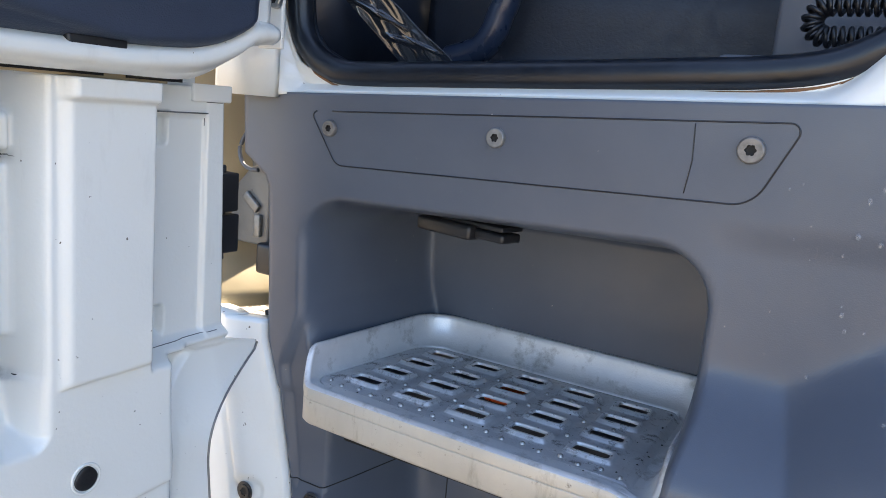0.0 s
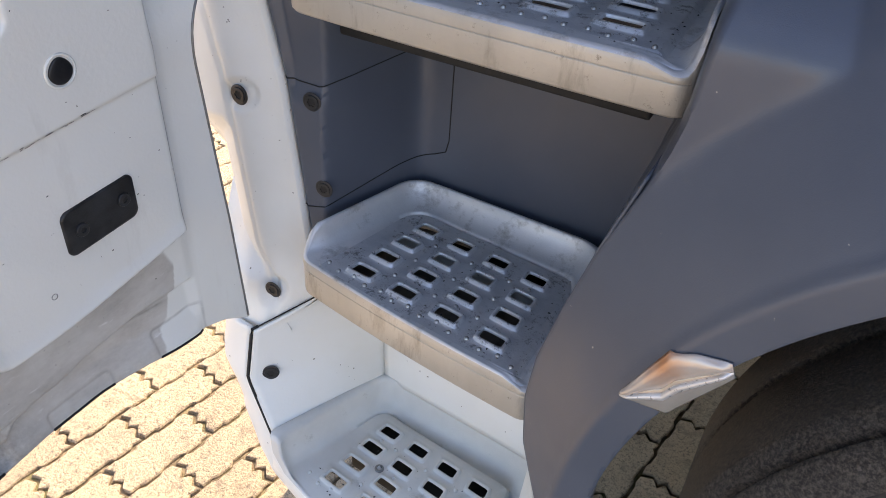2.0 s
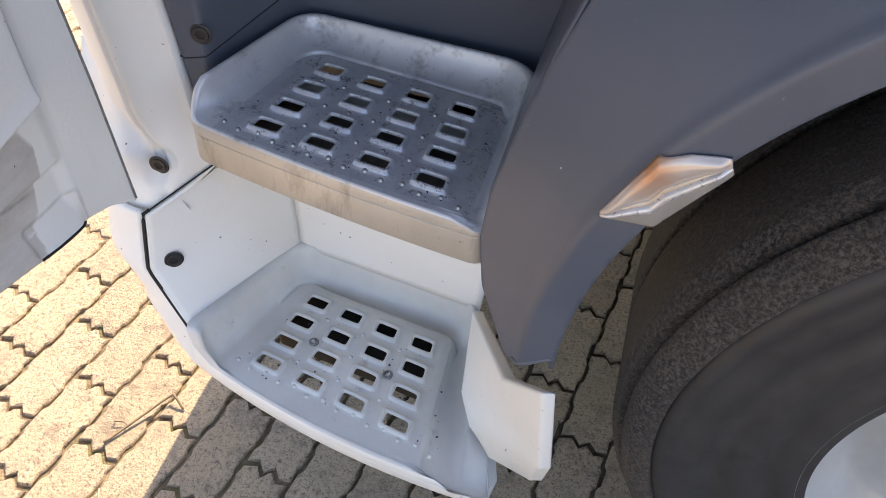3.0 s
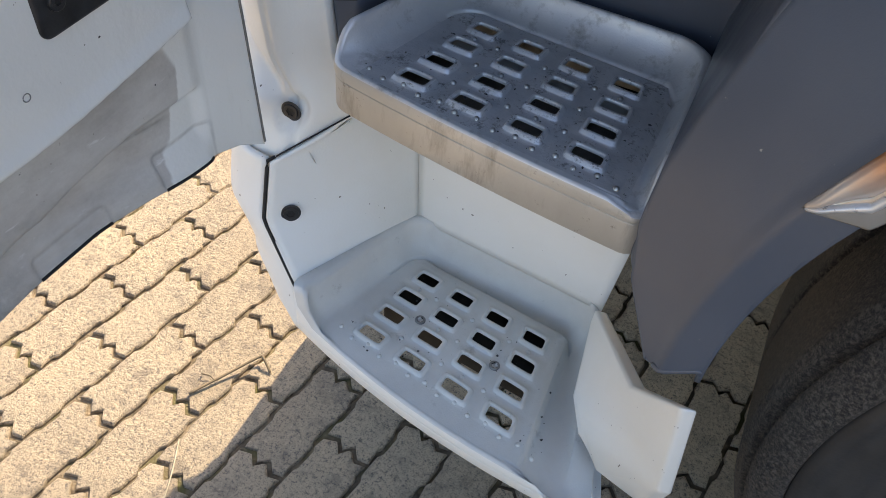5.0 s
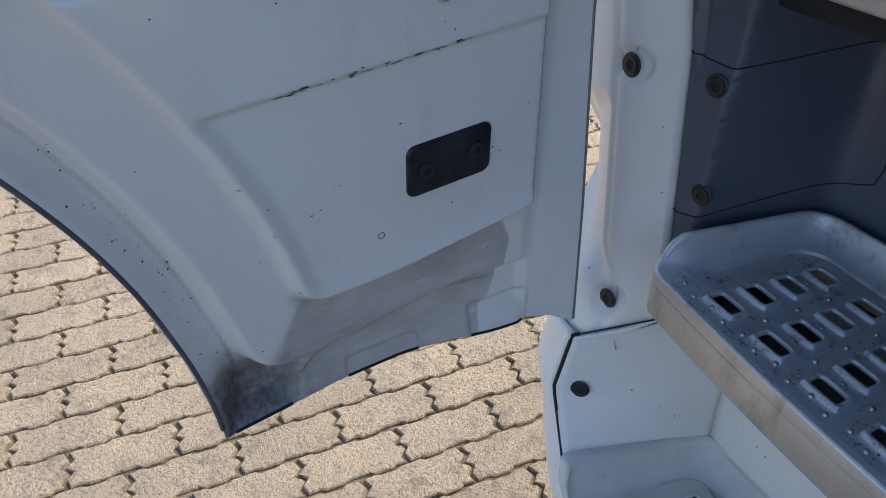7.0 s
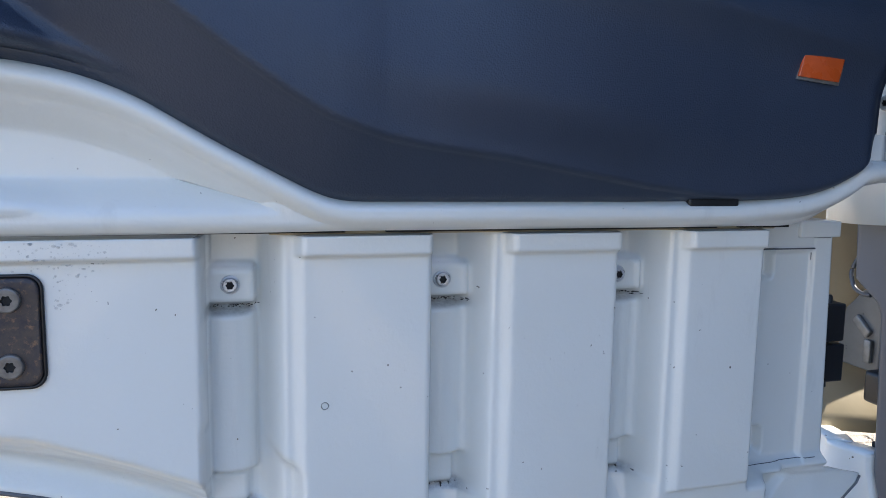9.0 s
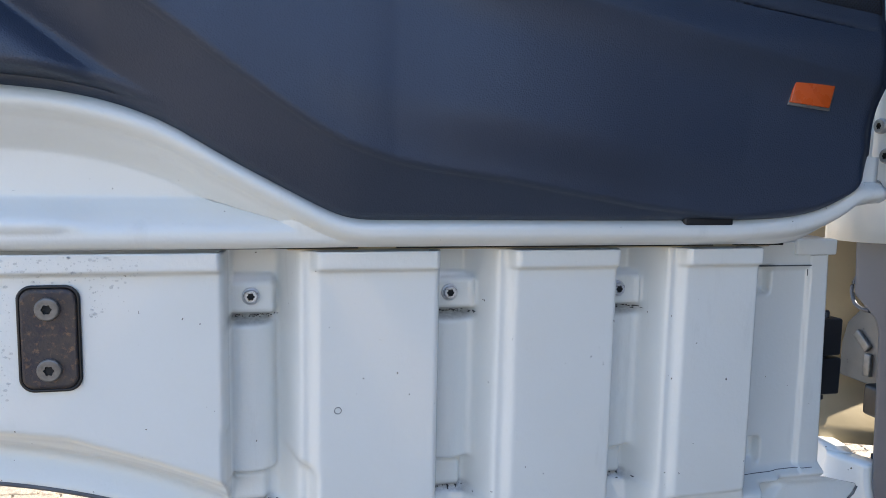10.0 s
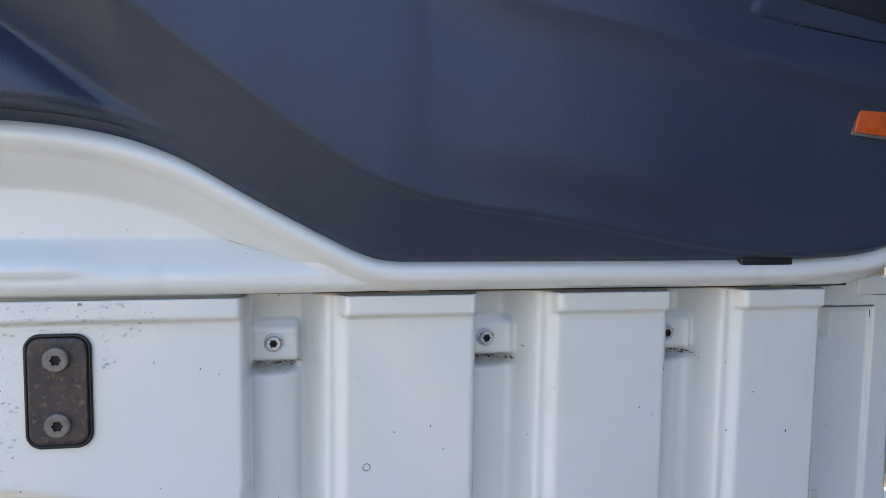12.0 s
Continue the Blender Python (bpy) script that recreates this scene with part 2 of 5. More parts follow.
SEAL_GREY = simple("grey_rubber_edging", (0.13, 0.135, 0.15), 0.4, vary=0.5, scale=30)
TWIG = simple("dry_twig", (0.20, 0.15, 0.09), 0.85, scale=60)
STRAW = simple("pale_straw", (0.42, 0.36, 0.25), 0.8, scale=60)
FOIL = simple("glossy_dark_film", (0.022, 0.026, 0.034), 0.10, vary=0.3, scale=12, coat=1.0)


# ---- mesh helpers ----
def sm(x, a, b):
    """Smooth step from 0 at a to 1 at b."""
    q = np.clip((x - a) / (b - a), 0, 1)
    return q * q * (3 - 2 * q)


def mesh_from(name, verts, faces, mat, smooth=True):
    me = bpy.data.meshes.new(name)
    me.from_pydata([tuple(map(float, v)) for v in verts], [], [tuple(int(i) for i in f) for f in faces])
    me.materials.append(mat)
    if smooth:
        me.shade_smooth()
    me.update()
    return me


def link(name, me, parent=None, label="", at=None):
    ob = new(name, me)
    if parent is not None:
        ob.parent = parent
    if at is not None:
        ob.matrix_basis = at
    if label:
        tagged(ob, label)
    return ob


def part(name, bm, mat, parent=None, label="", smooth=True):
    """Links a bmesh as one mesh object under a thing or a part."""
    me = bpy.data.meshes.new(name)
    bm.to_mesh(me)
    bm.free()
    me.materials.append(mat)
    if smooth:
        me.shade_smooth()
    return link(name, me, parent, label)


def sheet(name, pos, mat, parent=None, label="", keep=None, thick=0.0, offset=-1.0, flip=False):
    """A smooth sheet over a grid of places pos[i, j] = (x, y, z); keep masks its vertices."""
    n, m = pos.shape[:2]
    idx = np.arange(n * m).reshape(n, m)
    q = np.stack([idx[:-1, :-1], idx[1:, :-1], idx[1:, 1:], idx[:-1, 1:]], -1).reshape(-1, 4)
    if flip:
        q = q[:, ::-1]
    v = pos.reshape(-1, 3)
    if keep is not None:
        k = keep.reshape(-1)
        q = q[k[q].all(1)]
        used = np.unique(q)
        remap = np.full(n * m, -1)
        remap[used] = np.arange(len(used))
        v, q = v[used], remap[q]
    ob = link(name, mesh_from(name, v, q, mat), parent, label)
    if thick:
        md = ob.modifiers.new("thickness", "SOLIDIFY")
        md.thickness, md.offset = thick, offset
    return ob


def hem_of(inside):
    """The masked vertices that touch an unmasked one."""
    p = np.pad(~inside, 1, mode="edge")
    n, m = inside.shape
    near = np.zeros_like(inside)
    for a in range(3):
        for b in range(3):
            near |= p[a:a + n, b:b + m]
    return inside & near


def box_bm(bm, size, centre, bevel=0.003, seg=2, rot=None):
    r = bmesh.ops.create_cube(bm, size=1.0, matrix=Matrix.Translation(centre) @ (rot or Matrix()) @ Matrix.Diagonal((*size, 1)))
    if bevel:
        vs = set(r["verts"])
        es = [e for e in bm.edges if e.verts[0] in vs and e.verts[1] in vs]
        bmesh.ops.bevel(bm, geom=es, offset=bevel, segments=seg, affect="EDGES", profile=0.6)
    return bm


def lathe(profile, seg=32, axis="Y", caps=True):
    """A bmesh turned from (radius, height) pairs round the axis; height runs along it."""
    bm = bmesh.new()
    rings = []
    for r, h in profile:
        ring = []
        for i in range(seg):
            a = 2 * math.pi * i / seg
            c, s = r * math.cos(a), r * math.sin(a)
            ring.append(bm.verts.new({"Y": (c, h, s), "X": (h, c, s), "Z": (c, s, h)}[axis]))
        rings.append(ring)
    for a, b in zip(rings, rings[1:]):
        for i in range(seg):
            bm.faces.new((a[i], a[(i + 1) % seg], b[(i + 1) % seg], b[i]))
    for ring in (rings[0], rings[-1]) if caps else ():
        if (ring[0].co - ring[seg // 2].co).length > 1e-5:
            bm.faces.new(ring)
    bmesh.ops.recalc_face_normals(bm, faces=bm.faces)
    return bm


def tube(points, radius, seg=10, closed=False):
    """A bmesh tube along a line of places."""
    bm = bmesh.new()
    P = [Vector(p) for p in points]
    n = len(P)
    rings = []
    up = Vector((0.13, 0.21, 0.97)).normalized()
    for i in range(n):
        if closed:
            d = P[(i + 1) % n] - P[i - 1]
        else:
            d = P[min(i + 1, n - 1)] - P[max(i - 1, 0)]
        d.normalize()
        a = d.cross(up)
        if a.length < 0.05:
            a = d.cross(Vector((1, 0, 0)))
        a.normalize()
        b = d.cross(a)
        rings.append([bm.verts.new(P[i] + radius * (math.cos(2 * math.pi * j / seg) * a + math.sin(2 * math.pi * j / seg) * b)) for j in range(seg)])
    for i in range(n if closed else n - 1):
        a, b = rings[i], rings[(i + 1) % n]
        for j in range(seg):
            bm.faces.new((a[j], a[(j + 1) % seg], b[(j + 1) % seg], b[j]))
    if not closed:
        bm.faces.new(rings[0]), bm.faces.new(rings[-1])
    bmesh.ops.recalc_face_normals(bm, faces=bm.faces)
    return bm


def rloop(corners, radii, arc=8, side=14):
    """Places round a quad with rounded corners, the same count on each side."""
    out = []
    n = len(corners)
    C = [Vector(c) for c in corners]
    ends = []
    for i in range(n):
        p, a, b = C[i], C[i - 1], C[(i + 1) % n]
        r = radii[i] if isinstance(radii, (list, tuple)) else radii
        u, w = (a - p).normalized(), (b - p).normalized()
        half = u.angle(w) / 2
        d = r / max(math.tan(half), 0.05)
        cc = p + (u + w).normalized() * (r / math.sin(half))
        s, e = p + u * d, p + w * d
        pts = []
        for k in range(arc):
            f = k / (arc - 1)
            q = s.lerp(e, f) - cc
            pts.append(cc + (q.normalized() * r if r > 1e-6 else q * 0))
        ends.append(pts)
    for i in range(n):
        out += ends[i]
        a, b = ends[i][-1], ends[(i + 1) % n][0]
        out += [a.lerp(b, (k + 1) / (side + 1)) for k in range(side)]
    return out


def loft(loops, closed=True):
    verts, faces = [], []
    n = len(loops[0])
    for lp in loops:
        verts += [tuple(p) for p in lp]
    for k in range(len(loops) - 1):
        for i in range(n if closed else n - 1):
            j = (i + 1) % n
            faces.append((k * n + i, k * n + j, (k + 1) * n + j, (k + 1) * n + i))
    return verts, faces


def screw(parent, place, normal, r=0.013, mat=None, name="screw", washer=True, head=None, flat=1.0):
    """A screw with a flat head, a dark star socket and, as a rule, a washer; its axis along the normal."""
    rim = [(r, 0.0), (r, 0.002), (r * 0.93, 0.0035), (r * 0.80, 0.0042), (r * 0.73, 0.0034), (r * 0.71, 0.0066), (r * 0.64, 0.0075)] if washer else [(r, 0.0), (r, 0.0042), (r * 0.95, 0.0054), (r * 0.86, 0.0060)]
    top = rim[-1][1]
    bm = lathe(rim + [(r * 0.40, top - 0.0001), (r * 0.37, top - 0.0032), (0.0001, top - 0.0035)], 24, "Z")
    for v in bm.verts:
        q = math.hypot(v.co.x, v.co.y)
        if 0.001 * r < q < 0.45 * r:
            f = 1 + 0.13 * math.cos(6 * math.atan2(v.co.y, v.co.x))
            v.co.x, v.co.y = v.co.x * f, v.co.y * f
    for f in bm.faces:
        c = f.calc_center_median()
        f.material_index = 1 if math.hypot(c.x, c.y) < 0.42 * r and c.z > 0.001 else 0
    ob = part(name, bm, mat or SCREW, parent, head or "", False)
    ob.data.materials.append(DARKVOID)
    ob.matrix_basis = Matrix.Translation(place) @ Vector(normal).to_track_quat("Z", "Y").to_matrix().to_4x4() @ Matrix.Diagonal((1, 1, flat, 1))
    return ob


# ---- the truck: root ----
truck = new("truck")
tagged(truck, "white truck cab with grey step cladding, its door wide open", "truck")

AX, AZ = 0.714, 0.651      # centre of the wheel arch
LIP, CREST, RIDGE = 0.478, 0.512, 0.615


def left_edge(z):
    """The front edge of the grey cladding, by height."""
    return np.interp(z, [0.60, 0.729, 0.929, 1.035, 1.103, 1.300, 1.318, 1.344, 1.42],
                     [-0.215, -0.228, -0.252, -0.276, -0.299, -0.309, -0.316, -0.352, -0.357])


def flare_edge(z):
    """Where the wheel-arch flare begins, by height."""
    return np.interp(z, [0.60, 0.64, 0.684, 0.735, 0.789, 0.925, 1.005, 1.057, 1.127, 1.175, 1.21, 1.27, 1.42],
                     [0.200, 0.178, 0.151, 0.141, 0.144, 0.174, 0.199, 0.210, 0.216, 0.222, 0.222, 0.222, 0.20])


def rbox(x, z, x0, x1, z0, z1, r):
    """Signed distance to a rounded box, negative inside."""
    dx = np.abs(x - (x0 + x1) / 2) - (x1 - x0) / 2 + r
    dz = np.abs(z - (z0 + z1) / 2) - (z1 - z0) / 2 + r
    return np.hypot(np.maximum(dx, 0), np.maximum(dz, 0)) + np.minimum(np.maximum(dx, dz), 0) - r


def soft01(t, w):
    """A ramp from 0 to 1 with slightly rounded ends."""
    a = w * np.log1p(np.exp(np.clip(t / w, -40, 40)))
    return 1 - w * np.log1p(np.exp(np.clip((1 - a) / w, -40, 40)))


def cladding_y(x, z):
    """Depth of the cladding's surface; smaller is further out."""
    r = np.hypot(x - AX, z - AZ)
    outer = 1.020 + 0 * x
    outer = outer + 0.004 * sm(z, 1.325, 1.295) * sm(x, 0.19, 0.26)
    step1 = np.minimum(r - 0.62, z - 1.127)
    outer = outer - 0.095 * soft01((0.062 - step1) / 0.062, 0.08)
    outer = outer - 0.078 * soft01((RIDGE - r) / (RIDGE - CREST), 0.025) - 0.006 * soft01((CREST + 0.004 - r) / 0.006, 0.1)
    # upper niche
    xl = np.interp(z, [0.93, 1.06, 1.10, 1.135, 1.16, 1.25, 1.30], [-0.224, -0.224, -0.230, -0.240, -0.245, -0.249, -0.249])
    d3 = rbox(x - (xl + 0.247) * sm(x, 0.0, -0.2), z, -0.247, 0.224, 0.90, 1.297, 0.060)
    n3 = 1.020 + 0.232 * sm(-d3, -0.003, 0.040)
    # lower niche, with a slanting front wall
    w = np.clip((x + 0.198) * 3.0, 0, 1)
    back2 = 0.145
    n2 = 1.022 + back2 - np.log1p(np.exp((back2 - w) / 0.018)) * 0.018
    n2 = np.where(x < -0.198, 1.022, n2)
    inner = np.where(z > 1.045, n3, n2)
    fw = np.interp(z, [0.86, 1.03], [0.0020, 0.013])
    f = sm(x - flare_edge(z), -fw, fw)
    y = inner * (1 - f) + outer * f
    # a crease that swings round the end of the top step
    fold = np.interp(z, [0.93, 0.952, 0.995, 1.037, 1.076, 1.108, 1.14, 1.17], [-0.246, -0.248, -0.255, -0.262, -0.270, -0.2586, -0.246, -0.244])
    y = y + 0.008 * sm(x - fold, -0.002, 0.006) * sm(x, -0.10, -0.20) * sm(z, 0.90, 0.935) * sm(z, 1.19, 1.12)
    upper = sm(z, 1.285, 1.31)
    y = y * (1 - upper) + np.minimum(y, 1.032) * upper
    # rounded front edge
    e = x - left_edge(z)
    y = y + 0.006 * sm(e, 0.010, 0.0) ** 2
    return y


def shear(x, z):
    """The belt line rises a little towards the rear."""
    return 0.046 * x * sm(z, 1.15, 1.40)


def build_cladding():
    zs = np.concatenate([np.arange(0.615, 1.28, 0.0045), np.arange(1.28, 1.4221, 0.0028)])
    X0, FE = left_edge(zs)[:, None], flare_edge(zs)[:, None]
    W = np.interp(zs, [0.86, 1.03], [0.0020, 0.013])[:, None]
    X = np.concatenate([X0 + np.linspace(0, 1, 120)[None] * (FE - W - X0), FE + W * np.linspace(-1, 1, 7)[None, 1:-1], FE + W + np.linspace(0, 1, 120)[None] ** 1.1 * (0.80 - FE - W)], 1)
    Z = np.repeat(zs[:, None], X.shape[1], 1)
    r = np.hypot(X - AX, Z - AZ)
    rim = hem_of(r < LIP)
    X = np.where(rim, AX + (X - AX) * LIP / r, X)
    Z = np.where(rim, AZ + (Z - AZ) * LIP / r, Z)
    Y = cladding_y(X, Z)
    keep = (r >= LIP) | rim
    foot = np.where(Z < 0.672, np.maximum(0.636 + 0.62 * (X - 0.208), 0.60), 0.0)
    gone = (Z < foot) | ((Z < 0.668) & (X < flare_edge(Z) - 0.003))
    hem = hem_of(gone) & (X > flare_edge(Z) - 0.003)
    Z = np.where(hem & (Z < foot), foot, Z)
    keep &= ~gone | hem
    Z = Z + shear(X, Z)
    ob = sheet("step_cladding", np.stack([X, Y, Z], -1), GREY, truck, "matt grey plastic cladding with step niches and arch flare", keep, 0.004, 1.0)
    ob.data.set_sharp_from_angle(angle=radians(66))
    return ob


cladding = build_cladding()

# returns behind the flare's front edge and along the arch lip
zs = np.linspace(0.630, 1.0, 60)
yv = np.linspace(0, 1, 8)
ret = np.array([[(flare_edge(z) + 0.006 - 0.022 * min(u * 3, 1) * float(sm(z, 0.735, 0.69)), float(cladding_y(flare_edge(z) + 0.014, z)) + 0.008 + u * 0.17, z) for u in yv] for z in zs])
sheet("flare_return", ret, GREY, cladding, thick=0.003, offset=0.0)
an = np.radians(np.linspace(90, 182, 70))
lip = np.array([[(AX + (LIP + 0.001) * math.cos(a), float(cladding_y(AX + (LIP + 0.004) * math.cos(a), max(AZ + (LIP + 0.004) * math.sin(a), 0.62))) + 0.003 + u * 0.035, AZ + (LIP + 0.001) * math.sin(a)) for u in yv] for a in an])
sheet("lip_return", lip, GREY, cladding, thick=0.005, offset=0.0)
foot_line = []
for k in range(14):
    x = 0.198 + 0.036 * k / 13
    foot_line.append((x, float(cladding_y(np.array(x), np.array(0.66))) + 0.002, 0.636 + 0.62 * (x - 0.208)))
part("foot_hem", tube(foot_line, 0.003, 8), GREY, cladding)


# ---- step trays ----
def grid_quad(c, u, v):
    """A place in the quad c = (front left, front right, back right, back left)."""
    a, b, d, e = (Vector(p) for p in c)
    return a.lerp(b, u).lerp(e.lerp(d, u), v)


def perforated(cols, rows, c, z, slot, mat, parent):
    """A plate with raised, rounded slots, over the quad c."""
    verts, faces = [], []
    K = 24
    per = []
    for k in range(K):
        s, f = divmod(k, K // 4)
        f = f / (K // 4)
        per.append([(f, 0), (1, f), (1 - f, 1), (0, 1 - f)][s])
    su, sv = slot
    for i in range(cols):
        for j in range(rows):
            base = len(verts)
            rings = [(None, 0.0), (1.75, 0.0), (1.62, 0.0012), (1.46, 0.0040), (1.28, 0.0046), (1.06, 0.0044), (1.0, 0.0034), (0.97, 0.0008)]
            for sc, dz in rings:
                for pu, pv in per:
                    if sc is None:
                        u, v = pu, pv
                    else:
                        ang = math.atan2(pv - 0.5, pu - 0.5)
                        # rounded slot as a superellipse; wider offsets keep an even rim
                        cu, cv = math.cos(ang), math.sin(ang)
                        cu, cv = cu * 1.45, cv * 1.45
                        m = max(abs(cu), abs(cv))
                        cu, cv = cu / m, cv / m
                        nrm = (abs(cu) ** 8 + abs(cv) ** 8) ** (1 / 8)
                        grow_v = 1 + (sc - 1) * 1.05
                        grow_u = 1 + (sc - 1) * 0.55
                        u = 0.5 + su / 2 * cu / nrm * grow_u
                        v = 0.5 + sv / 2 * cv / nrm * grow_v
                    p = grid_quad(c, (i + u) / cols, (j + v) / rows)
                    verts.append((p.x, p.y, z + dz))
            for q in range(len(rings) - 1):
                for k in range(K):
                    k2 = (k + 1) % K
                    faces.append((base + q * K + k, base + q * K + k2, base + (q + 1) * K + k2, base + (q + 1) * K + k))
    me = mesh_from("tread_plate", verts, faces, mat)
    me.materials.append(COLLAR if mat is TREAD else mat)
    me.polygons.foreach_set("material_index", [1 if 3 <= (i // K) % 7 <= 5 else 0 for i in range(len(faces))])
    return link("tread_plate", me, parent, "perforated tread with raised rectangular slots")


def studs(cols, rows, c, z, mat, parent, front):
    """Small anti-slip studs between the slots and along the front edge."""
    verts, faces = [], []
    spots = [grid_quad(c, i / cols, j / rows) for i in range(1, cols) for j in range(1, rows)]
    spots += [grid_quad(c, (i + 0.5) / cols, j / rows) for i in range(cols) for j in range(1, rows) if (i + j) % 3 == 0]
    a, b = Vector(front[0]), Vector(front[1])
    n = 4 * cols - 2
    back = (Vector(c[3]) - Vector(c[0])).normalized()
    for i in range(n):
        spots.append(a.lerp(b, (i + 0.5) / n) + back * (0.004 if i % 2 else 0.009))
    for p in spots:
        base = len(verts)
        for r, h in ((0.0031, -0.0005), (0.0027, 0.0014), (0.0015, 0.0025)):
            for k in range(8):
                verts.append((p.x + r * math.cos(k * math.pi / 4), p.y + r * math.sin(k * math.pi / 4), z + h))
        for q in range(2):
            for k in range(8):
                faces.append((base + q * 8 + k, base + q * 8 + (k + 1) % 8, base + q * 8 + 8 + (k + 1) % 8, base + q * 8 + 8 + k))
        faces.append(tuple(base + 16 + k for k in range(8)))
    tagged(link("anti_slip_studs", mesh_from("anti_slip_studs", verts, faces, mat), parent), kind="stuff")


def step_tray(z, drop, rim, grid, floor, inner, outer, radii, cols, rows, slot, plate, wall, front, label, ramp=0.06, raise_plate=0.003, left_up=0.0, right_down=None, bow=0.0):
    """A step tray: perforated plate, gutter, walls that rise to a rim and a front apron."""
    o0, o1 = Vector(outer[0]), Vector(outer[1])
    along = (o1 - o0).normalized()
    inward = Vector((-along.y, along.x))

    def rise(p):
        q = min(max(((Vector((p[0], p[1])) - o0).dot(inward) - 0.008) / ramp, 0), 1)
        q = q * q * (3 - 2 * q)
        d = (Vector((p[0], p[1])) - o0).dot(along)
        if left_up:
            lv = (Vector(outer[3]) - o0).normalized()
            q = max(q, float(sm((Vector((p[0], p[1])) - o0).dot(Vector((lv.y, -lv.x))), left_up, left_up * 0.62)))
        if right_down:
            q = q * (1 - 0.8 * float(sm(d, *right_down)))
        return q

    gv, fv = [Vector(p) for p in grid], [Vector(p) for p in floor]

    def beyond(p, a, b):
        """How far p lies outside the tread's edge from a to b."""
        d = (b - a).normalized()
        return (Vector((p[0], p[1])) - a).dot(Vector((d.y, -d.x)))

    def gutter(p):
        return float(sm(beyond(p, gv[1], gv[2]), 0.008, 0.019))

    def level(p):
        back = float(sm(beyond(p, gv[2], gv[3]), 0.008, 0.019)) * float(sm(beyond(p, gv[3], gv[0]), 0.012, -0.03))
        return z - raise_plate * max(gutter(p), back)

    def dip(p):
        return raise_plate * gutter(p) * (1 - rise(p))

    reach = [(fv[k] - gv[k]).dot(inward) * 0.6 for k in (0, 1)]

    def plateau(grow):
        a = along * (0.009 + grow)
        return rloop([gv[0] - a + inward * (reach[0] - grow * 0.12), gv[1] + a + inward * (reach[1] - grow * 0.12),
                      gv[2] + a + inward * (0.009 + grow), gv[3] - a + inward * (0.009 + grow)], [0.003, 0.003, 0.014 + grow, 0.014 + grow])

    loops = []
    loops.append([(p.x, p.y, z) for p in rloop(grid, 0.0)])
    pl = [plateau(0.0), plateau(0.0015), plateau(0.006), plateau(0.0085)]
    f = rloop(floor, radii)
    w = rloop(inner, radii)
    o = rloop(outer, [r * 1.08 for r in radii])
    if bow:
        for loop in (*pl, f, w, o):
            for p in loop:
                q = p - o0
                s = min(max(q.dot(along) / (o1 - o0).length, 0), 1)
                p -= inward * (bow * 4 * s * (1 - s) * max(1 - max(q.dot(inward), 0) / 0.06, 0))
    for q in pl:
        loops.append([(p.x, p.y, level(p)) for p in q])
    loops.append([(p.x, p.y, level(p)) for p in f])
    for t in (0.15, 0.4, 0.7, 0.9, 1.0):
        loop = []
        for p, q in zip(f, w):
            s = p.lerp(q, 1 - (1 - t) ** 1.7)
            loop.append((s.x, s.y, level(p) + (z + rim - level(p)) * rise(q) * t ** 1.6 + (z - dip(q) - level(p)) * (1 - rise(q)) * t))
        loops.append(loop)
    top = [(q.x, q.y, z + 0.001 + rim * rise(p) - dip(p)) for p, q in zip(w, [a.lerp(b, 0.45) for a, b in zip(w, o)])]
    loops.append(top)
    loops.append([(q.x, q.y, z - 0.003 + rim * rise(p) - dip(p)) for p, q in zip(w, o)])
    verts, faces = loft(loops)
    me = mesh_from("step_tray", verts, faces, wall)
    me.materials.append(plate)
    me.polygons.foreach_set("material_index", [1 if i < 4 * len(f) else 0 for i in range(len(faces))])
    tray = link("step_tray", me, truck, label)
    # front apron and outer sides
    l2 = [[(q.x, q.y, z - 0.003 + rim * rise(p) - dip(p)) for p, q in zip(w, o)],
          [(q.x - inward.x * 0.0015, q.y - inward.y * 0.0015, z - 0.008 + rim * rise(p) * 0.9 - dip(p) * 0.6) for p, q in zip(w, o)],
          [(q.x, q.y, z - 0.0150) for q in o],
          [(q.x, q.y, z - 0.0160) for q in o],
          [(q.x + inward.x * 0.002, q.y + inward.y * 0.002, z - 0.0164) for q in o],
          [(q.x, q.y, z - 0.0168) for q in o],
          [(q.x, q.y, z - 0.0180) for q in o],
          [(q.x, q.y, z - drop + 0.004) for q in o],
          [(q.x + inward.x * 0.004, q.y + inward.y * 0.004, z - drop) for q in o],
          [(q.x + inward.x * 0.03, q.y + inward.y * 0.03, z - drop + 0.001) for q in o]]
    verts, faces = loft(l2)
    link("front_apron", mesh_from("front_apron", verts, faces, front), tray, "scuffed pale front apron with grime streaks")
    perforated(cols, rows, grid, z, slot, plate, tray)
    fr = (Vector(floor[0]).lerp(Vector(grid[0]), 0.35), Vector(floor[1]).lerp(Vector(grid[1]), 0.35))
    studs(cols, rows, grid, z, STEEL if plate is TREAD else plate, tray, fr)
    return tray


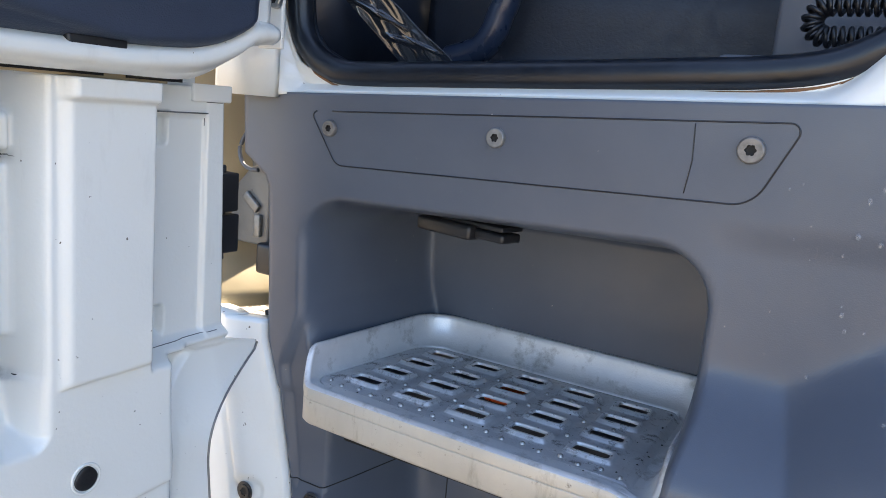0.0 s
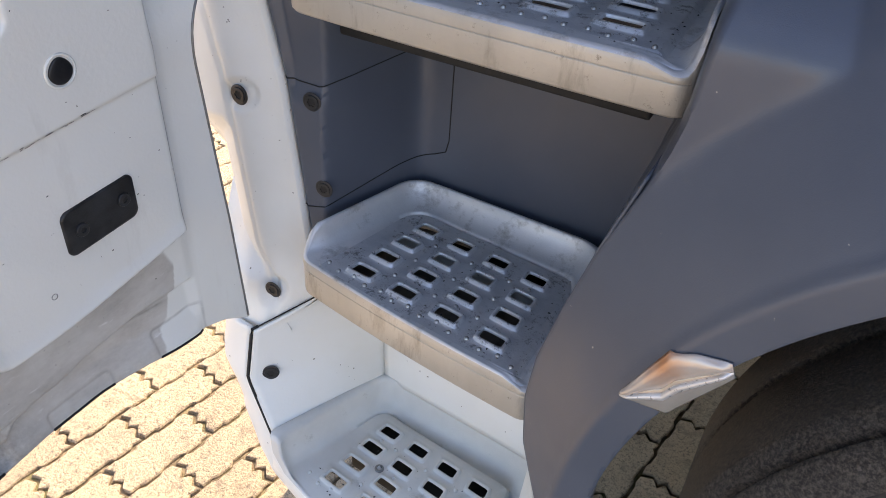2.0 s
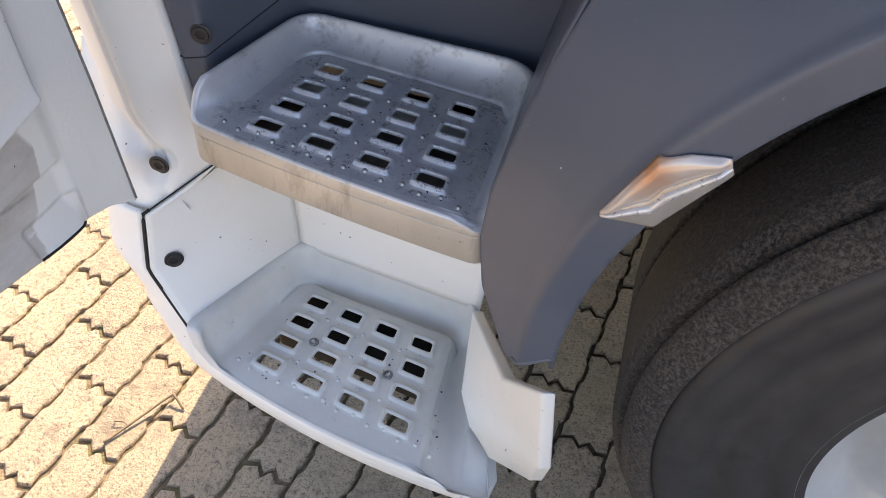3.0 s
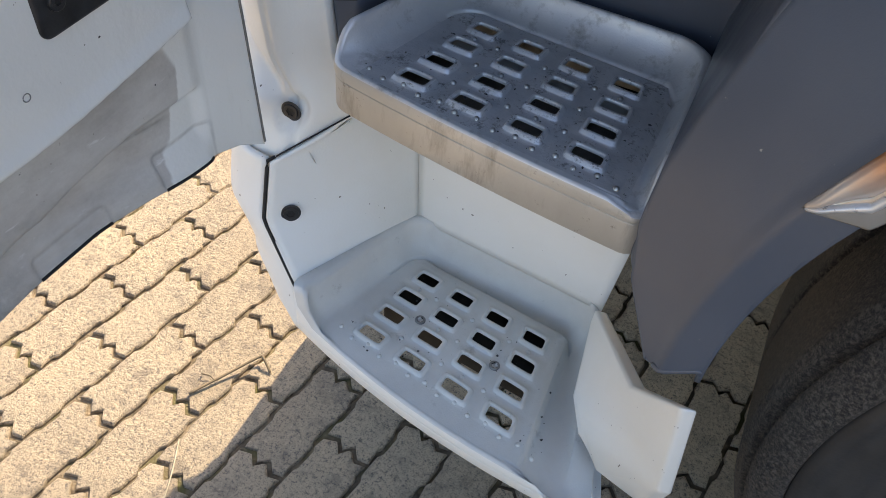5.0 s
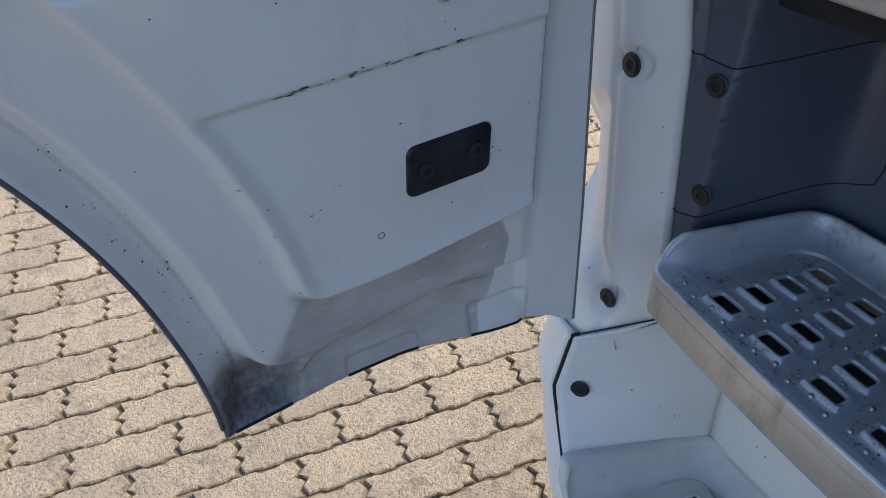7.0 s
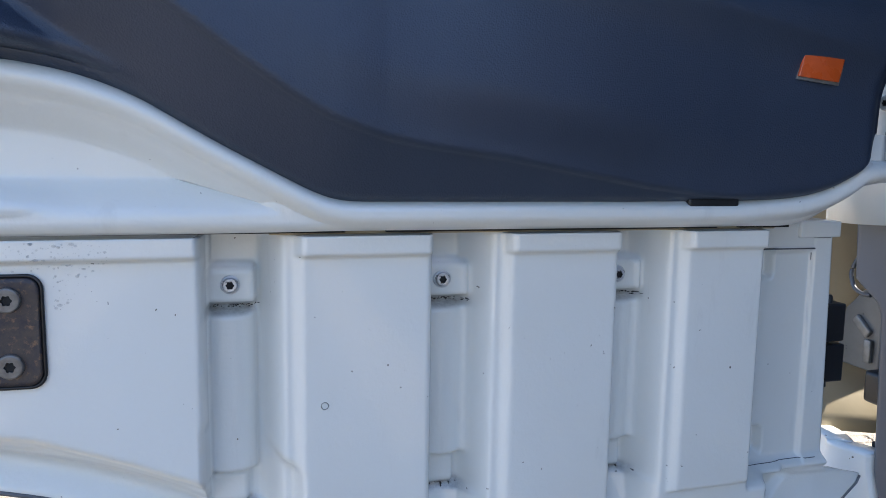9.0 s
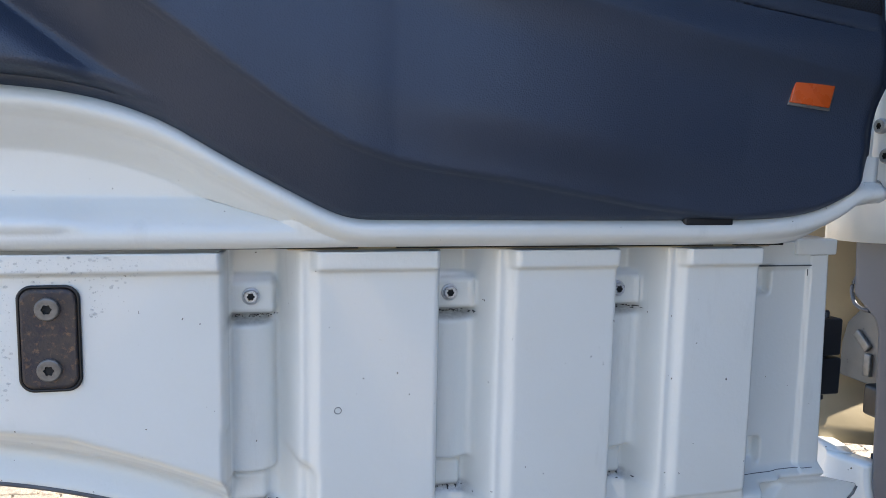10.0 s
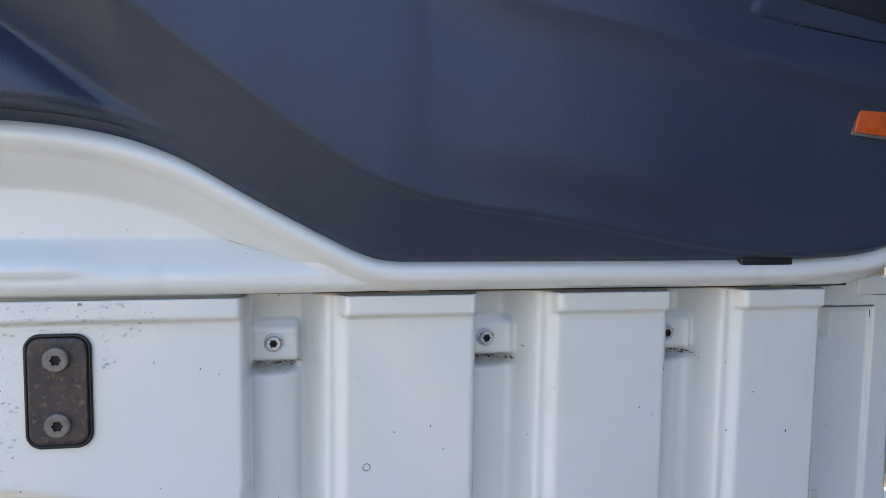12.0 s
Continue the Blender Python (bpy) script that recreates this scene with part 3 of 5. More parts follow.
tray_top = step_tray(
    1.077, 0.048, 0.040,
    [(-0.193, 1.022), (0.163, 1.018), (0.155, 1.212), (-0.168, 1.214)],
    [(-0.206, 1.004), (0.186, 0.999), (0.186, 1.222), (-0.185, 1.226)],
    [(-0.214, 0.996), (0.207, 0.991), (0.196, 1.246), (-0.196, 1.250)],
    [(-0.219, 0.989), (0.212, 0.984), (0.202, 1.254), (-0.203, 1.257)],
    [0.022, 0.016, 0.035, 0.045], 5, 4, (0.55, 0.38), TREAD, ALU, ALU_FRONT, "worn aluminium top step tray with five slot columns", 0.022, 0.007, bow=0.004)
tray_mid = step_tray(
    0.738, 0.056, 0.029,
    [(-0.139, 0.956), (0.110, 0.926), (0.104, 1.088), (-0.105, 1.110)],
    [(-0.176, 0.9578), (0.131, 0.914), (0.124, 1.102), (-0.118, 1.122)],
    [(-0.192, 0.9575), (0.142, 0.9090), (0.136, 1.142), (-0.140, 1.152)],
    [(-0.200, 0.957), (0.150, 0.905), (0.147, 1.149), (-0.148, 1.159)],
    [0.024, 0.014, 0.04, 0.035], 4, 4, (0.48, 0.40), TREAD, ALU, ALU_FRONT, "worn aluminium middle step tray with square slot grid", 0.03, 0.007, bow=0.006)
tray_low = step_tray(
    0.392, 0.036, 0.047,
    [(-0.150, 0.900), (0.104, 0.855), (0.090, 1.024), (-0.118, 1.048)],
    [(-0.178, 0.898), (0.150, 0.8425), (0.108, 1.046), (-0.128, 1.062)],
    [(-0.203, 0.9005), (0.172, 0.8365), (0.124, 1.069), (-0.142, 1.087)],
    [(-0.227, 0.901), (0.208, 0.826), (0.130, 1.074), (-0.158, 1.098)],
    [0.012, 0.008, 0.05, 0.03], 4, 4, (0.52, 0.43), TRAY, TRAY, PLASTIC_WHITE, "moulded off-white plastic bottom step with drain slots", 0.05, 0.020, 0.045, (0.30, 0.37), 0.021)
for p in ((-0.074, 0.963, 0.393), (0.037, 0.946, 0.393)):
    screw(tray_low, (p[0], p[1], p[2] - 0.0058), (0, 0, 1), 0.0095, WASHED)


def grit(tray, quad, z, count, seed):
    """Loose dark grit lying on a tread."""
    r = random.Random(seed)
    verts, faces = [], []
    for _ in range(count):
        p = grid_quad(quad, r.random() ** 0.8, r.random() ** 1.6)
        s = 0.0006 + 0.0016 * r.random() ** 3
        b = len(verts)
        for k in range(5):
            a = 2 * math.pi * k / 5 + r.random()
            verts.append((p.x + s * r.uniform(0.6, 1.4) * math.cos(a), p.y + s * r.uniform(0.6, 1.4) * math.sin(a), z))
        verts.append((p.x, p.y, z + s * 0.7))
        faces += [(b + k, b + (k + 1) % 5, b + 5) for k in range(5)]
    tagged(link("grit", mesh_from("grit", verts, faces, SCREW, False), tray), kind="stuff")


grit(tray_top, [(-0.20, 1.006), (0.18, 1.0), (0.18, 1.21), (-0.18, 1.215)], 1.0768, 150, 3)
grit(tray_mid, [(-0.165, 0.960), (0.125, 0.918), (0.115, 1.09), (-0.12, 1.11)], 0.7378, 150, 4)
grit(tray_low, [(-0.16, 0.897), (0.135, 0.850), (0.10, 1.03), (-0.12, 1.05)], 0.3918, 110, 5)


# ---- white panels beside the steps ----
def quad_sheet(name, corners, mat, parent, label="", n=24, bulge=0.0, thick=0.006):
    """A slightly crowned sheet over four places (bottom left, bottom right, top right, top left)."""
    a, b, c, d = (np.array(p, float) for p in corners)
    u, v = np.meshgrid(np.linspace(0, 1, n), np.linspace(0, 1, n))
    u, v = u[..., None], v[..., None]
    pos = (a * (1 - u) + b * u) * (1 - v) + (d * (1 - u) + c * u) * v
    nrm = np.cross(b - a, d - a)
    nrm = nrm / np.linalg.norm(nrm)
    pos = pos + nrm * bulge * (16 * u * (1 - u) * v * (1 - v))
    return sheet(name, pos, mat, parent, label, None, thick, -1.0)


v = np.linspace(0, 1, 30)
edge = np.stack([np.interp(v, [0, 0.30, 0.62, 1], q) for q in ([-0.218, -0.270, -0.267, -0.199], [0.911, 0.925, 0.941, 1.016], [0.412, 0.505, 0.586, 0.631])], -1)
back = np.stack([np.interp(v, [0, 1], q) for q in ([-0.149, -0.160], [1.092, 1.092], [0.412, 0.70])], -1)
u = np.linspace(0, 1, 24)[:, None, None]
front_panel = sheet("step_side_panel", edge[None] * (1 - u) + back[None] * u, PLASTIC_WHITE, truck, "smooth white plastic side panel with a screw", None, 0.006, 1.0)
part("panel_gap", tube([tuple(p) for p in edge[:20] + np.array([-0.002, -0.001, 0.0])], 0.0022, 6), DARKVOID, front_panel)
part("panel_gap", tube([tuple(p) for p in edge[19:] + np.array([-0.001, -0.001, 0.001])], 0.0010, 6), DARKVOID, front_panel)
part("panel_gap", tube([tuple(p) for p in back + np.array([0.002, -0.003, 0.0])], 0.0009, 6), DARKVOID, front_panel)
quad_sheet("step_back_panel", [(-0.146, 1.094, 0.430), (0.128, 1.066, 0.430), (0.150, 1.066, 0.72), (-0.157, 1.094, 0.72)],
           PLASTIC_WHITE, truck, "plain white plastic panel behind the bottom step")
screw(front_panel, (-0.2470, 0.9448, 0.511), (0.62, -0.72, 0.1), 0.0122, flat=0.32)

# the flap at the rear end of the bottom step
bm = bmesh.new()
fl = [bm.verts.new(p) for p in ((0.121, 1.045, 0.425), (0.135, 0.940, 0.412), (0.158, 0.898, 0.406), (0.194, 0.872, 0.402), (0.246, 0.862, 0.388), (0.250, 0.832, 0.475), (0.233, 0.835, 0.611), (0.190, 0.886, 0.545), (0.121, 1.035, 0.458))]
face = bm.faces.new(fl)
ex = bmesh.ops.extrude_face_region(bm, geom=[face])
bmesh.ops.translate(bm, verts=[v for v in ex["geom"] if isinstance(v, bmesh.types.BMVert)], vec=(0.015, 0.007, -0.004))
bmesh.ops.recalc_face_normals(bm, faces=bm.faces)
bmesh.ops.bevel(bm, geom=list(bm.edges), offset=0.0045, segments=3, affect="EDGES", profile=0.6)
part("step_end_flap", bm, PLASTIC_WHITE, truck, "white plastic flap at the end of the bottom step")


def pillar():
    """The white strip between door and steps, with its long slot."""
    zs = np.arange(0.535, 1.126, 0.005)
    us = np.linspace(0, 1, 52)
    Z = np.repeat(zs[:, None], len(us), 1)
    XR = left_edge(zs)[:, None] - 0.001 + 0.026 * sm(zs, 0.70, 0.628)[:, None]
    XL = XR - 0.16
    X = XL + us[None, :] * (XR - XL) + 0 * Z
    e = XR - X
    Y = 0.988 + 0.028 * sm(e, 0.055, 0.0) + 0.0035 * sm(e, 0.056, 0.060)
    Y = Y + 0.03 * sm(Z, 1.04, 1.126) * sm(e, 0.0, 0.10) + 0.02 * sm(e, 0.10, 0.16)
    Y = Y - 0.035 * sm(Z, 0.67, 0.58) * sm(e, 0.02, 0.08)
    Y = Y - 0.004 * sm(Z, 1.02, 1.0) * sm(e, 0.06, 0.068)
    for sx, szz in ((-0.295, 0.909), (-0.259, 0.635)):
        Y = Y + 0.005 * sm(np.hypot(X - sx, Z - szz), 0.021, 0.016)
    slot = rbox(e, Z, 0.070, 0.30, 0.645, 0.868, 0.014)
    Y = Y + 0.004 * sm(slot, 0.006, 0.0) + 0.58 * np.clip(-slot, 0, 0.095)
    zseam = np.interp(X, [-0.36, -0.268, -0.199], [0.54, 0.586, 0.629]) - 0.0015
    under = Z < zseam
    hem = hem_of(under)
    Z = np.where(hem, zseam, Z)
    return sheet("pillar_cladding", np.stack([X, Y, Z], -1), PLASTIC_WHITE, truck, "white plastic pillar cladding with a long slot and screws", (slot > -0.088) & (~under | hem), 0.03, 1.0)


pil = pillar()
screw(pil, (-0.295, 0.9925, 0.909), (0, -1, 0.05), 0.0128, flat=0.32)
screw(pil, (-0.259, 0.9790, 0.635), (0.1, -1, 0.05), 0.0122, flat=0.32)
for p in ((-0.211, 1.0222, 0.912), (-0.199, 1.0230, 0.796)):
    screw(cladding, p, (0.15, -1, 0), 0.0120, flat=0.32)

# rounded bumper corner
av, zv = np.meshgrid(np.linspace(0, 1, 30), np.linspace(0, 1, 30))
Zb = 0.345 + zv * (0.588 - 0.345)
edge_x = np.interp(Zb, [0.345, 0.436, 0.505, 0.586, 0.63], [-0.218, -0.226, -0.274, -0.271, -0.262])
edge_y = np.interp(Zb, [0.345, 0.436, 0.505, 0.586, 0.63], [0.906, 0.915, 0.926, 0.942, 0.952])
wid = np.interp(Zb, [0.345, 0.37, 0.42, 0.48, 0.63], [0.05, 0.105, 0.148, 0.125, 0.125])
Xb = edge_x - wid * np.sin(av * math.pi / 2)
Yb = edge_y + 0.004 + 0.30 * (1 - np.cos(av * math.pi / 2)) ** 1.2
Zb = Zb + 0.02 * np.sin(av * math.pi / 2) * (1 - zv)
sheet("bumper_corner", np.stack([Xb, Yb, Zb], -1), PLASTIC_WHITE, truck, "white plastic bumper corner curving round to the front", None, 0.006, 1.0)

# ---- service cover screws ----
for x, r, z in ((-0.213, 0.0092, 1.371), (-0.002, 0.0100, 1.380), (0.237, 0.0114, 1.392)):
    screw(cladding, (x, 1.0205, z), (0, -1, 0), r, WASHED if -0.1 < x < 0.1 else DULL, washer=False)

# dark folding bracket under the roof of the top niche
bm = bmesh.new()
box_bm(bm, (0.172, 0.034, 0.006), (-0.076, 1.080, 1.285), 0.002, rot=Matrix.Rotation(radians(-14), 4, "Z"))
box_bm(bm, (0.082, 0.040, 0.016), (-0.070, 1.070, 1.276), 0.004, rot=Matrix.Rotation(radians(-14), 4, "Z"))
box_bm(bm, (0.072, 0.030, 0.010), (-0.026, 1.064, 1.2755), 0.003, rot=Matrix.Rotation(radians(-14), 4, "Z"))
part("step_lamp", bm, BLACK, cladding, "flat black plastic step lamp")

def seam_on(fn, pts, name="panel_gap", r=0.0008, n=14, parent=None, mat=None):
    """A dark panel gap that follows the cladding's surface."""
    line = []
    for a, b in zip(pts, pts[1:]):
        for k in range(n):
            f = k / n
            x, z = a[0] + (b[0] - a[0]) * f, a[1] + (b[1] - a[1]) * f
            line.append((x, float(fn(np.array(x), np.array(z))) - 0.0003, z + float(shear(np.array(x), np.array(z)))))
    part(name, tube(line, r, 6), mat or DARKVOID, parent or cladding)


seam_on(cladding_y, [(-0.252, 0.933), (-0.235, 0.930), (-0.205, 0.930), (-0.185, 0.936), (-0.15, 0.950), (-0.11, 0.957)])
seam_on(cladding_y, [(-0.104, 1.02), (-0.102, 0.93), (-0.102, 0.83), (-0.106, 0.812), (-0.122, 0.804), (-0.16, 0.790), (-0.196, 0.770), (-0.236, 0.758)])
ring = rloop([Vector(p) for p in ((-0.244, 1.389 + 0.0105), (-0.203, 1.331 + 0.007), (0.244, 1.346 - 0.0095), (0.277, 1.417 - 0.0125))], [0.005, 0.018, 0.028, 0.008], 8, 10)
ring = [(p.x, p.y) for p in ring]
seam_on(cladding_y, ring + ring[:1], n=2, r=0.0008, mat=RUBBER)
seam_on(cladding_y, [(0.1885, 1.4015), (0.190, 1.37), (0.186, 1.338)], n=8, r=0.0006, mat=RUBBER)

# ---- side lamp in the wheel-arch flare ----
lamp = new("side_lamp")
lamp.parent = truck
tagged(lamp, "faded amber and clear side marker lamp")


def on_flare(x, z, d=0.0):
    return (x, float(cladding_y(np.array(x), np.array(z))) - d, z)


L0, L1, L2, LT, L3, L4, L5 = (0.2395, 0.842), (0.257, 0.881), (0.269, 0.906), (0.289, 0.915), (0.314, 0.919), (0.280, 0.844), (0.319, 0.907)


def lamp_lens(name, v0, v1, lift, mat):
    """A strip of the lens, bulging between the lamp's upper edge (v = 0) and its lower one (v = 1)."""
    u, v = np.meshgrid(np.linspace(0.02, 1, 60), np.linspace(v0, v1, 14), indexing="ij")
    k = [0.0, 0.30, 0.55, 0.72, 1.0]
    ux, uz = np.interp(u, k, [p[0] for p in (L0, L1, L2, LT, L3)]), np.interp(u, k, [p[1] for p in (L0, L1, L2, LT, L3)])
    lx, lz = np.interp(u, [0.0, 0.42, 1.0], [L0[0], L4[0], L5[0]]), np.interp(u, [0.0, 0.42, 1.0], [L0[1], L4[1], L5[1]])
    x, z = ux + (lx - ux) * v, uz + (lz - uz) * v
    swell = lift * (1 - (2 * (v - v0) / (v1 - v0) - 1) ** 2) * sm(u, 0.0, 0.12) * sm(u, 1.0, 0.9)
    return sheet(name, np.stack([x, cladding_y(x, z) - 0.001 - swell, z], -1), mat, lamp, "", None, 0.003, 0.0)


lamp_lens("amber_lens", 0.0, 0.50, 0.0045, AMBER)
lamp_lens("lens", 0.50, 1.0, 0.0020, CLEAR)
lamp_lens("reflector", 0.58, 0.72, 0.0042, COLLAR)
rim_line = [Vector(on_flare(*p, 0.001)) for p in (L0, L1, L2, LT, L3, L5, L4)]
part("gasket", tube(rim_line, 0.0009, 6, True), SEAL_GREY, lamp)

# ---- front wheel ----
wheel = new("front_wheel")
wheel.parent = truck
wheel.location = (0.825, 0.925, 0.508)
tagged(wheel, "front wheel with a dusty black tyre and pale rim")
R = 0.508
side = [(0.285, 0.000), (0.300, -0.004), (0.316, -0.003), (0.322, 0.004), (0.345, -0.006), (0.372, -0.013), (0.374, -0.0105), (0.400, -0.0125), (0.4035, -0.0165), (0.425, -0.016), (0.437, -0.0145), (0.4385, -0.0165), (0.450, -0.0135), (0.455, -0.007)]
prof = [(0.455, -0.005), (0.457, -0.011), (0.462, -0.011), (0.482, -0.002), (0.490, 0.006), (0.4935, 0.012), (0.4925, 0.015), (0.486, 0.018), (0.487, 0.023), (0.4975, 0.0245), (0.5005, 0.0265), (0.5035, 0.034)]
for y0, y1 in ((0.036, 0.150), (0.162, 0.242)):
    prof += [(R - 0.002, y0 + 0.001), (R, y0 + 0.006), (R, y1 - 0.004), (R - 0.003, y1)]
    if y1 < 0.24:
        prof += [(R - 0.014, y1 + 0.002), (R - 0.014, y1 + 0.010)]
prof += [(0.495, 0.262), (0.44, 0.285), (0.30, 0.280)]
tyre = part("tyre", lathe(prof, 192, caps=False), TYRE, wheel, "gritty worn truck tyre tread and shoulder")
part("sidewall", lathe(side, 192, caps=False), TYRE_SIDE, tyre, "smooth black tyre sidewall")
part("rim", lathe([(0.296, 0.010), (0.300, 0.000), (0.296, -0.003), (0.288, 0.004), (0.282, 0.03), (0.255, 0.06), (0.235, 0.10), (0.19, 0.10), (0.16, 0.07), (0.12, 0.06), (0.10, 0.02), (0.0001, 0.02)], 96, caps=False), RIM, wheel, "pale silver steel rim")
for k in range(10):
    a = 2 * math.pi * k / 10
    b = lathe([(0.016, 0.0), (0.016, 0.025), (0.012, 0.030), (0.0001, 0.030)], 6)
    ob = part("wheel_nut", b, STEEL, wheel, smooth=False)
    ob.matrix_basis = Matrix.Translation((0.165 * math.cos(a), 0.10, 0.165 * math.sin(a))) @ Matrix.Rotation(math.pi, 4, "X")

# inner wheel arch and underside
an, yv = np.meshgrid(np.radians(np.linspace(0, 142, 50)), np.linspace(0, 1, 12), indexing="ij")
sheet("wheel_housing", np.stack([AX + 0.06 + 0.60 * np.cos(an), 1.02 + 0.5 * yv, AZ - 0.06 + 0.58 * np.sin(an)], -1), DARKVOID, truck, "dark inner wheel housing", None, 0.01, 1.0)
# unseen box for the chassis, sized to keep light out from below
bm = bmesh.new()
box_bm(bm, (3.02, 1.9, 0.45), (1.17, 2.23, 0.80), 0.02)
part("chassis", bm, DARKVOID, truck, "unseen dark box for the chassis, blocks sun under the cab")

# ---- the door ----
door = new("cab_door")
door.parent = truck
tagged(door, "white cab door swung wide open, inner side showing")
DY, DZ, DR = -0.059, 0.651, 0.582   # centre and radius of its wheel-arch cut


def door_right(z):
    return np.interp(z, [0.60, 0.627, 0.79, 0.92, 1.005, 1.02, 1.035, 1.050, 1.066, 1.104, 1.114, 1.126, 1.42],
                     [0.925, 0.924, 0.914, 0.903, 0.896, 0.8965, 0.901, 0.911, 0.927, 0.980, 0.986, 0.934, 0.926])


def door_bottom(y):
    return np.interp(y, [0.45, 0.52, 0.59, 0.64, 0.71, 0.77, 0.85, 0.89, 0.925], [0.648, 0.653, 0.661, 0.667, 0.668, 0.666, 0.659, 0.648, 0.627])


def arch_edge(angle):
    """Radius of the arch cut, which flattens towards its crown, by the angle in degrees."""
    return np.interp(angle, [0, 6, 14, 30, 45, 52, 71, 76, 90, 120], [0.582, 0.579, 0.575, 0.5735, 0.574, 0.5715, 0.557, 0.554, 0.548, 0.548])


def arch_r(y, z):
    """Distance from the arch's centre, with the cut itself at DR all the way round."""
    return np.hypot(y - DY, z - DZ) + DR - arch_edge(np.degrees(np.arctan2(z - DZ, y - DY)))


def lobe_foot(y):
    return np.interp(y, [0.50, 0.555, 0.569, 0.5845, 0.607, 0.636, 0.66, 0.70, 0.765, 0.83], [0.760, 0.736, 0.7255, 0.7205, 0.7205, 0.7255, 0.726, 0.734, 0.741, 0.738])


RIBS = ((-0.30, 0.266), (0.338, 0.464), (0.528, 0.647), (0.711, 0.808))


def door_x(y, z):
    """The inner pressing of the door's lower half; larger is nearer the cab."""
    r = arch_r(y, z)
    foot = z - lobe_foot(y)
    k1 = 0.006
    mid = -k1 * np.log(np.exp(np.clip(-(r - (DR + 0.0395)) / k1, -40, 40)) + np.exp(np.clip(-foot / k1, -40, 40)))
    step = soft01((mid + 0.007) / 0.013, 0.06)
    # below the lobe: a flange that runs back from the arch, a ledge at the tip, a slanting gusset and three shallow tabs
    up = z - door_bottom(y)
    tip = sm(y, 0.606, 0.588)
    back = tip * 0.031 * sm(up, 0.0005, 0.0115) + (1 - tip) * 0.012 * sm(up, 0.004, 0.045)
    x = -0.274 - np.minimum((0.008 + 0.023 * sm(z, 0.76, 0.69)) * sm(r - DR, 0.0025, 0.0295), back) + 0.016 * sm(y, 0.70, 0.83) * (1 - step)
    across = (y - 0.588) * 0.70 - (z - 0.687) * 0.714
    x = x + 0.012 * sm(np.abs(across), 0.010, 0.0005) * sm(z, 0.684, 0.692) * sm(z, 0.742, 0.725) * sm(y, 0.70, 0.64)
    for y0, y1, z1 in ((0.588, 0.600, 0.689), (0.648, 0.728, 0.688), (0.785, 0.858, 0.700)):
        x = x - 0.002 * sm(rbox(y, z, y0, y1, 0.60, z1, 0.006), 0.0015, -0.0015) * sm(z - door_bottom(y), 0.002, 0.008)
    x = x * (1 - step) - 0.261 * step                                                              # first ridge of the arch
    low = np.interp(y, [0.55, 0.62, 0.67, 0.71, 0.79, 0.84], [0.800, 0.7945, 0.7955, 0.799, 0.810, 0.818])
    k2 = 0.006
    pan = -k2 * np.log(np.exp(np.clip(-(r - (DR + 0.1050)) / k2, -40, 40)) + np.exp(np.clip(-(z - low) / k2, -40, 40)) + np.exp(np.clip(-(0.868 - y + 0.02 * (z - 0.95)) / k2, -40, 40)))
    x = x + 0.016 * soft01((pan + 0.006) / 0.009, 0.06)                               # the pan inside the second ridge
    crease = z - (0.981 + 0.07 * (y - 0.54))
    x = x - 0.0045 * sm(crease, 0.003, -0.003) * sm(pan, 0.0, 0.02)
    # ribs over the pan
    zb = 1.126 + 0.03 * (y - 0.46)
    for k, (a, b) in enumerate(RIBS):
        floor_z = zb if k else np.interp(y, [0.05, 0.13, 0.20, 0.266], [1.2355, 1.2225, 1.197, 1.169])
        d = np.minimum(np.minimum(y - a, (b - y) * 3), (z - floor_z) * (4.0 if k else 0.75))
        face = -0.2385 + 0.008 * sm(z, 1.3845, 1.3885)
        f = sm(d, 0.0, 0.012 if k else 0.016)
        x = x * (1 - f) + face * f
    # channels between the ribs: a half-round tube, a pad with a bolt, a ledge and a scoop with a slanting crease
    for a, b in ((0.266, 0.338), (0.464, 0.528), (0.647, 0.711)):
        zc = np.interp(a, [0.266, 0.464, 0.647], [1.058, 1.068, 1.080])
        d = np.minimum(np.minimum((y - a + 0.001) * 3, (b - 0.004 - y) * 0.5), (z - zc) * 0.5 - 26.0 * np.maximum(np.abs(y - (a + b) / 2) - 0.010, 0) ** 2 * sm(z, zc + 0.08, zc + 0.03))
        tubez = sm(z, 1.332, 1.329) * sm(z, 1.180, 1.183)
        depth = -0.297 + 0.020 * np.sqrt(np.clip(1 - ((y - a - 0.018) / 0.026) ** 2, 0, 1)) * tubez
        pad = sm(rbox(y, z, a + 0.001, a + 0.043, 1.339, 1.373, 0.004), 0.002, -0.002)
        scoop = np.clip(1.145 - z, 0, 0.1)
        depth = depth + 0.019 * pad + 0.30 * scoop + 0.30 * np.maximum(y - (a + 0.022 + 0.40 * scoop), 0) * sm(z, 1.149, 1.143)
        depth = depth + 0.009 * sm(z, 1.148, 1.144) + 0.010 * sm(rbox(y, z, a + 0.001, a + 0.034, 1.149, 1.179, 0.003), 0.002, -0.002)
        f = sm(d, 0.0, 0.012)
        x = np.minimum(x, x * (1 - f) + depth * f)
    # hinge-side strip
    f = sm(y, 0.8085, 0.8125) * sm(z, zb - 0.01, zb + 0.004)
    strip = -0.291 + 0.006 * sm(y, 0.9035, 0.9065) + 0.005 * sm(z, 1.372, 1.375) * sm(y, 0.906, 0.9035)
    for zn in (1.361, 1.161):
        strip = strip - 0.013 * sm(rbox(y, z, 0.79, 0.858, zn - 0.015, zn + 0.015, 0.004), 0.002, -0.002)
    x = x * (1 - f) + strip * f
